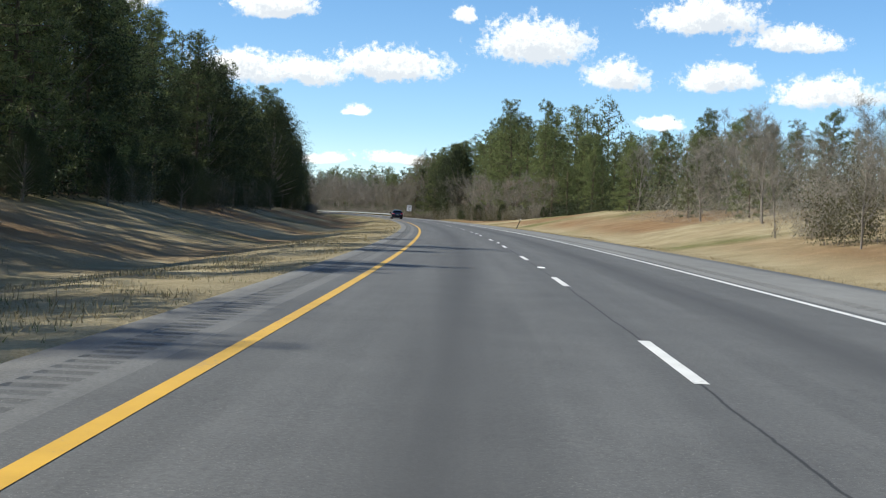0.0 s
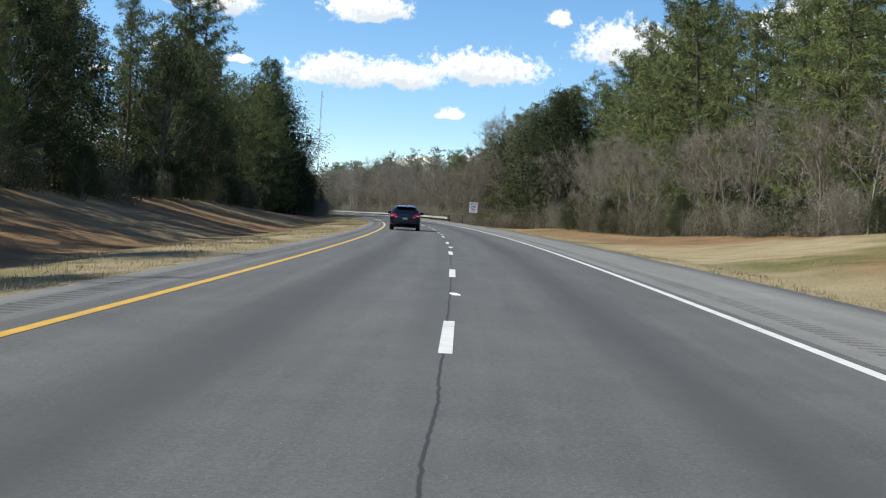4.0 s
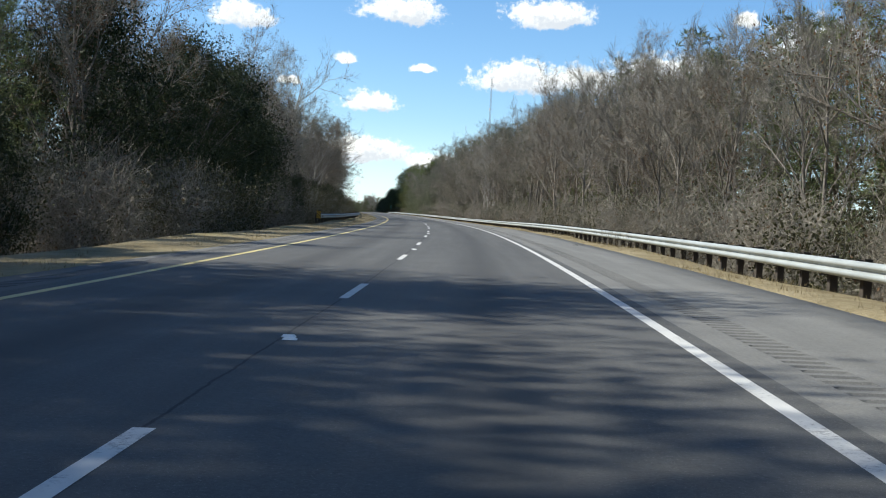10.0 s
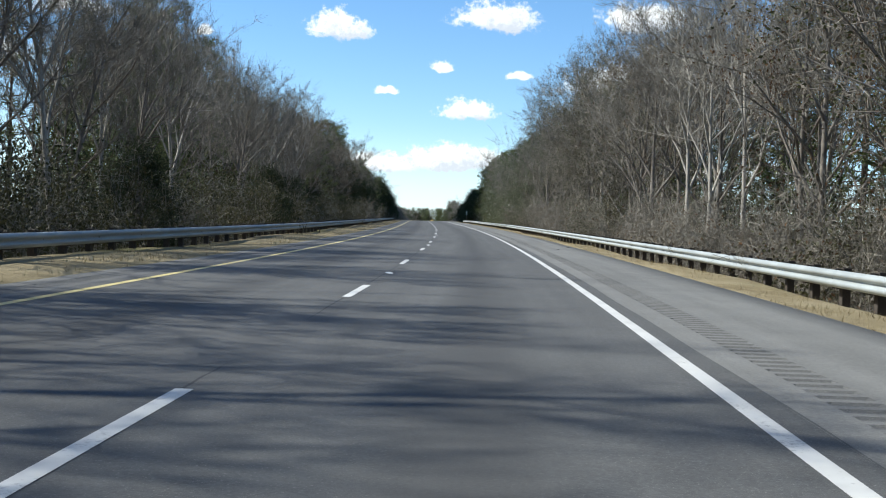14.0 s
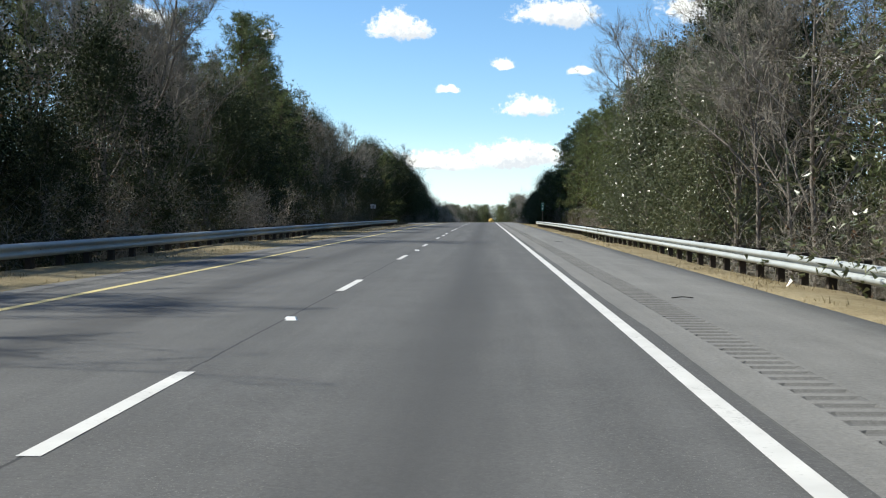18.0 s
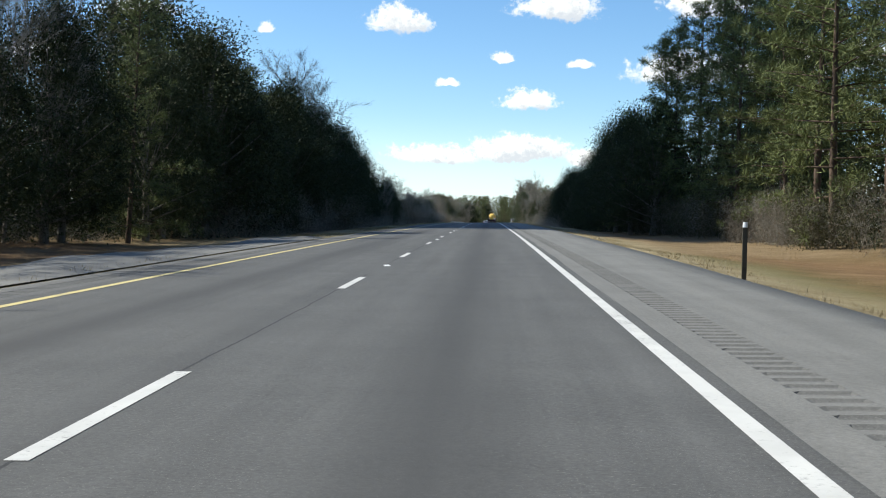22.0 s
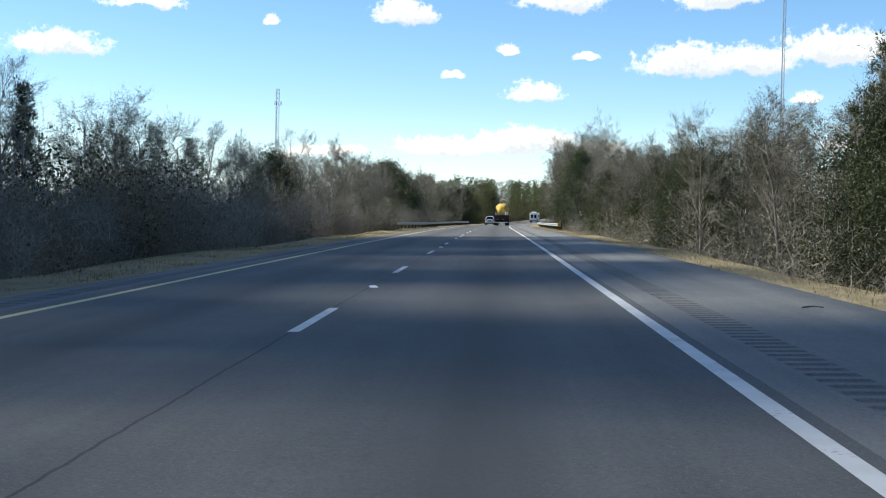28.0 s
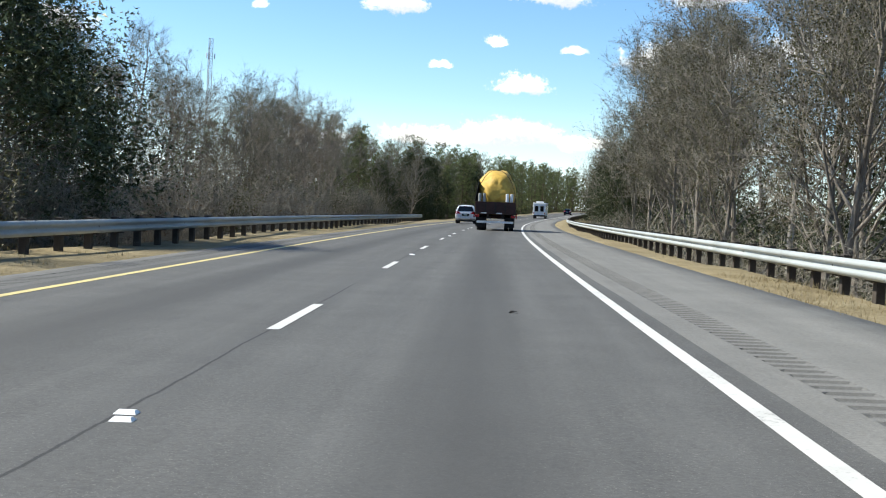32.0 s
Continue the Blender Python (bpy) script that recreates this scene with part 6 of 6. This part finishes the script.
    for sx in (-1, 1):
        V, F = [], []
        tube(V, F, (sx * 0.5, -0.03, z(.325)), (sx * 0.5, 0.45, z(.325)), 0.056, 0.056, 18)
        tube(V, F, (sx * 0.5, -0.028, z(.325)), (sx * 0.5, 0.3, z(.325)), 0.046, 0.046, 18)
        o = new("exhaust", mesh_of("exhaust", np.concatenate(V), np.concatenate(F), M_CHROME, smooth=True))
        o.parent = body
    u = part("underbody", box_bm(1.45, 4.0, 0.12, 0.03), M_FRAME, body, "dark underbody")
    u.matrix_local = pose(0, 2.35, z(0.19))
    o = part("axle", box_bm(1.4, 0.12, 0.1, 0.03), M_FRAME, body)
    o.matrix_local = pose(0, 0.98, 0.26)
    return thing


car("sport_utility_car", "dark blue-grey crossover car with red tail lights and tinted glass", M_NAVY, 211.45, -2.06, 0.0, 0.955)
car("utility_wagon", "silver-white sport utility car seen from behind in the passing lane", M_SILVER, 1186.0, -1.83, 1.0, 1.07)


def truck(s, lat):
    """A flat truck with a bulky load under a yellow tarpaulin."""
    t = new("load_truck")
    t.matrix_world = at_road(s, lat)
    tagged(t, "dark red flatbed truck carrying a bulky load under a yellow tarpaulin", "truck", "vehicles on the carriageway")
    for x in (-0.45, 0.45):
        o = part("chassis_rail", box_bm(0.12, 8.6, 0.25, 0.02), M_FRAME, t)
        o.matrix_local = pose(x, 4.4, 0.75)
    deck = part("deck", box_bm(2.55, 6.6, 0.16, 0.02), M_FRAME, t, "grimy steel deck")
    deck.matrix_local = pose(0, 3.35, 1.02)
    o = part("headboard", box_bm(2.45, 0.12, 1.5, 0.03), M_MAROON, t)
    o.matrix_local = pose(0, 6.5, 1.18)
    o = part("tailboard", box_bm(2.5, 0.1, 0.75, 0.02), M_MAROON, t, "dark red tailboard")
    o.matrix_local = pose(0, 0.06, 1.05)
    for x in (-0.62, 0.0, 0.62):
        r_ = part("tailboard_rib", box_bm(0.08, 0.05, 0.7, 0.01), M_FRAME, o)
        r_.matrix_local = pose(x, -0.07, 0.02)
    for sx in (-1, 1):
        o = part("side_board", box_bm(0.08, 6.3, 0.6, 0.02), M_MAROON, t)
        o.matrix_local = pose(sx * 1.24, 3.3, 1.15)
        for x in (1.0, 0.72):
            bm = bmesh.new()
            bmesh.ops.create_cone(bm, cap_ends=True, segments=14, radius1=0.10, radius2=0.10, depth=0.55, matrix=Matrix.Translation((0, 0, 0.28)))
            bmesh.ops.bevel(bm, geom=[e_ for e_ in bm.edges if len(e_.link_faces) == 2 and max(len(f.verts) for f in e_.link_faces) > 4], offset=0.03, segments=2, affect="EDGES")
            c = part("canister", bm, M_SIGNWHITE if sx > 0 else M_STEEL, t, "pale cylindrical canister on the deck corner")
            c.matrix_local = pose(sx * x, 0.35, 1.78)
        l_ = part("tail_light", box_bm(0.28, 0.06, 0.16, 0.02), M_RED, t, "red tail light")
        l_.matrix_local = pose(sx * 1.12, -0.03, 0.82)
        f_ = part("side_flag", box_bm(0.03, 0.25, 0.34, 0.01), M_RED, t, "red warning flag at the deck corner")
        f_.matrix_local = pose(sx * 1.32, 0.15, 0.78, 0, 0, 12 * sx)
        p_ = part("work_lamp", box_bm(0.36, 0.05, 0.08, 0.015), M_CLEAR, t, "pale lamp")
        p_.matrix_local = pose(sx * 0.72 if sx < 0 else 0.25, -0.03, 1.05)
        m_ = part("mud_flap", box_bm(0.6, 0.02, 0.6, 0.004), M_RUBBER, t)
        m_.matrix_local = pose(sx * 0.92, 0.45, 0.22)
        for y in (1.2, 2.45, 7.6):
            for x in ((1.02, 0.72) if y < 5 else (1.0,)):
                wheel(t, sx * x, y, 0.5, 0.27, 0.28, sx, 6, M_FRAME)
    o = part("rear_bumper", box_bm(2.3, 0.1, 0.14, 0.02), M_SIGNWHITE, t, "scuffed pale under-run bar")
    o.matrix_local = pose(0, 0.02, 0.47)
    cab = box_bm(2.3, 1.9, 2.0, 0.14)
    o = part("cab", cab, M_MAROON, t, "dark red truck cab")
    o.matrix_local = pose(0, 7.75, 0.72)
    w_ = part("cab_window", box_bm(1.6, 0.03, 0.6, 0.05), M_GLASS, o, "cab rear window")
    w_.matrix_local = pose(0, -0.955, 1.15)
    bm = bmesh.new()
    bmesh.ops.create_icosphere(bm, subdivisions=5, radius=1.0)
    for v in bm.verts:
        p = v.co.copy()
        f = 1.0 + 0.10 * noise.noise(p * 1.7) + 0.035 * noise.ridged_multi_fractal(p * 2.6, 0.9, 2.0, 3, 0.9, 2.0)
        sq = lambda c_, e_: math.copysign(abs(c_) ** e_, c_)
        v.co = Vector((sq(p.x, 0.85) * 1.18 * f - 0.1 * max(p.z, 0), sq(p.y, 0.7) * 2.9 * f, sq(p.z, 0.9) * 1.42 * f))
        v.co.z = max(v.co.z, -1.2)
    for f in bm.faces:
        f.smooth = True
    load = part("tarpaulin", bm, M_TARP, t, "wrinkled yellow tarpaulin over the load")
    load.matrix_local = pose(0.05, 3.3, 2.42, 6, -4, 0)
    flap = bmesh.new()
    bmesh.ops.create_grid(flap, x_segments=10, y_segments=14, size=1.0)
    for v in flap.verts:
        x_, y_ = v.co.x, v.co.y
        v.co = Vector((-1.22 - 0.05 * math.sin(y_ * 6), y_ * 2.6, x_ * 0.62 + 0.05 * math.sin(y_ * 9)))
    bmesh.ops.solidify(flap, geom=flap.faces[:], thickness=0.03)
    o = part("dark_cover", flap, M_PLASTIC, t, "loose dark cover along the load")
    o.matrix_local = pose(0, 3.2, 2.25, 0, 10, 0)
    for y in (1.4, 2.9, 4.4):
        V, F = [], []
        pts = [np.array([1.27 * math.cos(a_), y, 1.2 + 0.1 + 2.55 * math.sin(a_) ** 0.9]) for a_ in np.linspace(0.02, math.pi - 0.02, 15)]
        for a_, b_ in zip(pts, pts[1:]):
            tube(V, F, a_, b_, 0.018, 0.018, 4)
        o = new("strap", mesh_of("strap", np.concatenate(V), np.concatenate(F), M_PLASTIC))
        o.parent = t
        tagged(o, "dark lashing strap")
    return t


truck(1150.0, 1.83)


def coach(s, lat):
    t = new("motor_coach")
    t.matrix_world = at_road(s, lat)
    tagged(t, "white box-bodied motor coach with dark rear windows", "bus", "vehicles on the carriageway")
    body = part("body", box_bm(2.4, 7.4, 2.5, 0.16, (0, 3.7, 0.45)), M_RVWHITE, t, "white coach body")
    for x in (-0.5, 0.5):
        w_ = part("rear_window", box_bm(0.62, 0.03, 1.0, 0.02), M_GLASS, body, "dark rear window")
        w_.matrix_local = pose(x, -0.005, 1.35)
    o = part("roof_unit", box_bm(1.3, 1.6, 0.28, 0.08), M_RVWHITE, body, "roof air-conditioning unit")
    o.matrix_local = pose(0, 1.6, 2.94)
    o = part("bumper", box_bm(2.3, 0.15, 0.25, 0.04), M_FRAME, t, "dark rear bumper")
    o.matrix_local = pose(0, 0.0, 0.42)
    for sx in (-1, 1):
        l_ = part("tail_light", box_bm(0.14, 0.03, 0.3, 0.02), M_RED, body, "red tail light")
        l_.matrix_local = pose(sx * 1.0, -0.005, 0.85)
        for y in (1.6, 5.9):
            wheel(t, sx * 1.02, y, 0.42, 0.26, 0.24, sx, 6)
        for i in range(4):
            w_ = part("side_window", box_bm(0.03, 1.1, 0.7, 0.02), M_GLASS, body, "dark side window")
            w_.matrix_local = pose(sx * 1.195, 1.4 + i * 1.45, 1.65)
    return t


coach(1300.0, 1.83)
car("distant_car", "small dark car far ahead on the bend", M_NAVY, 1392.0, 1.83)
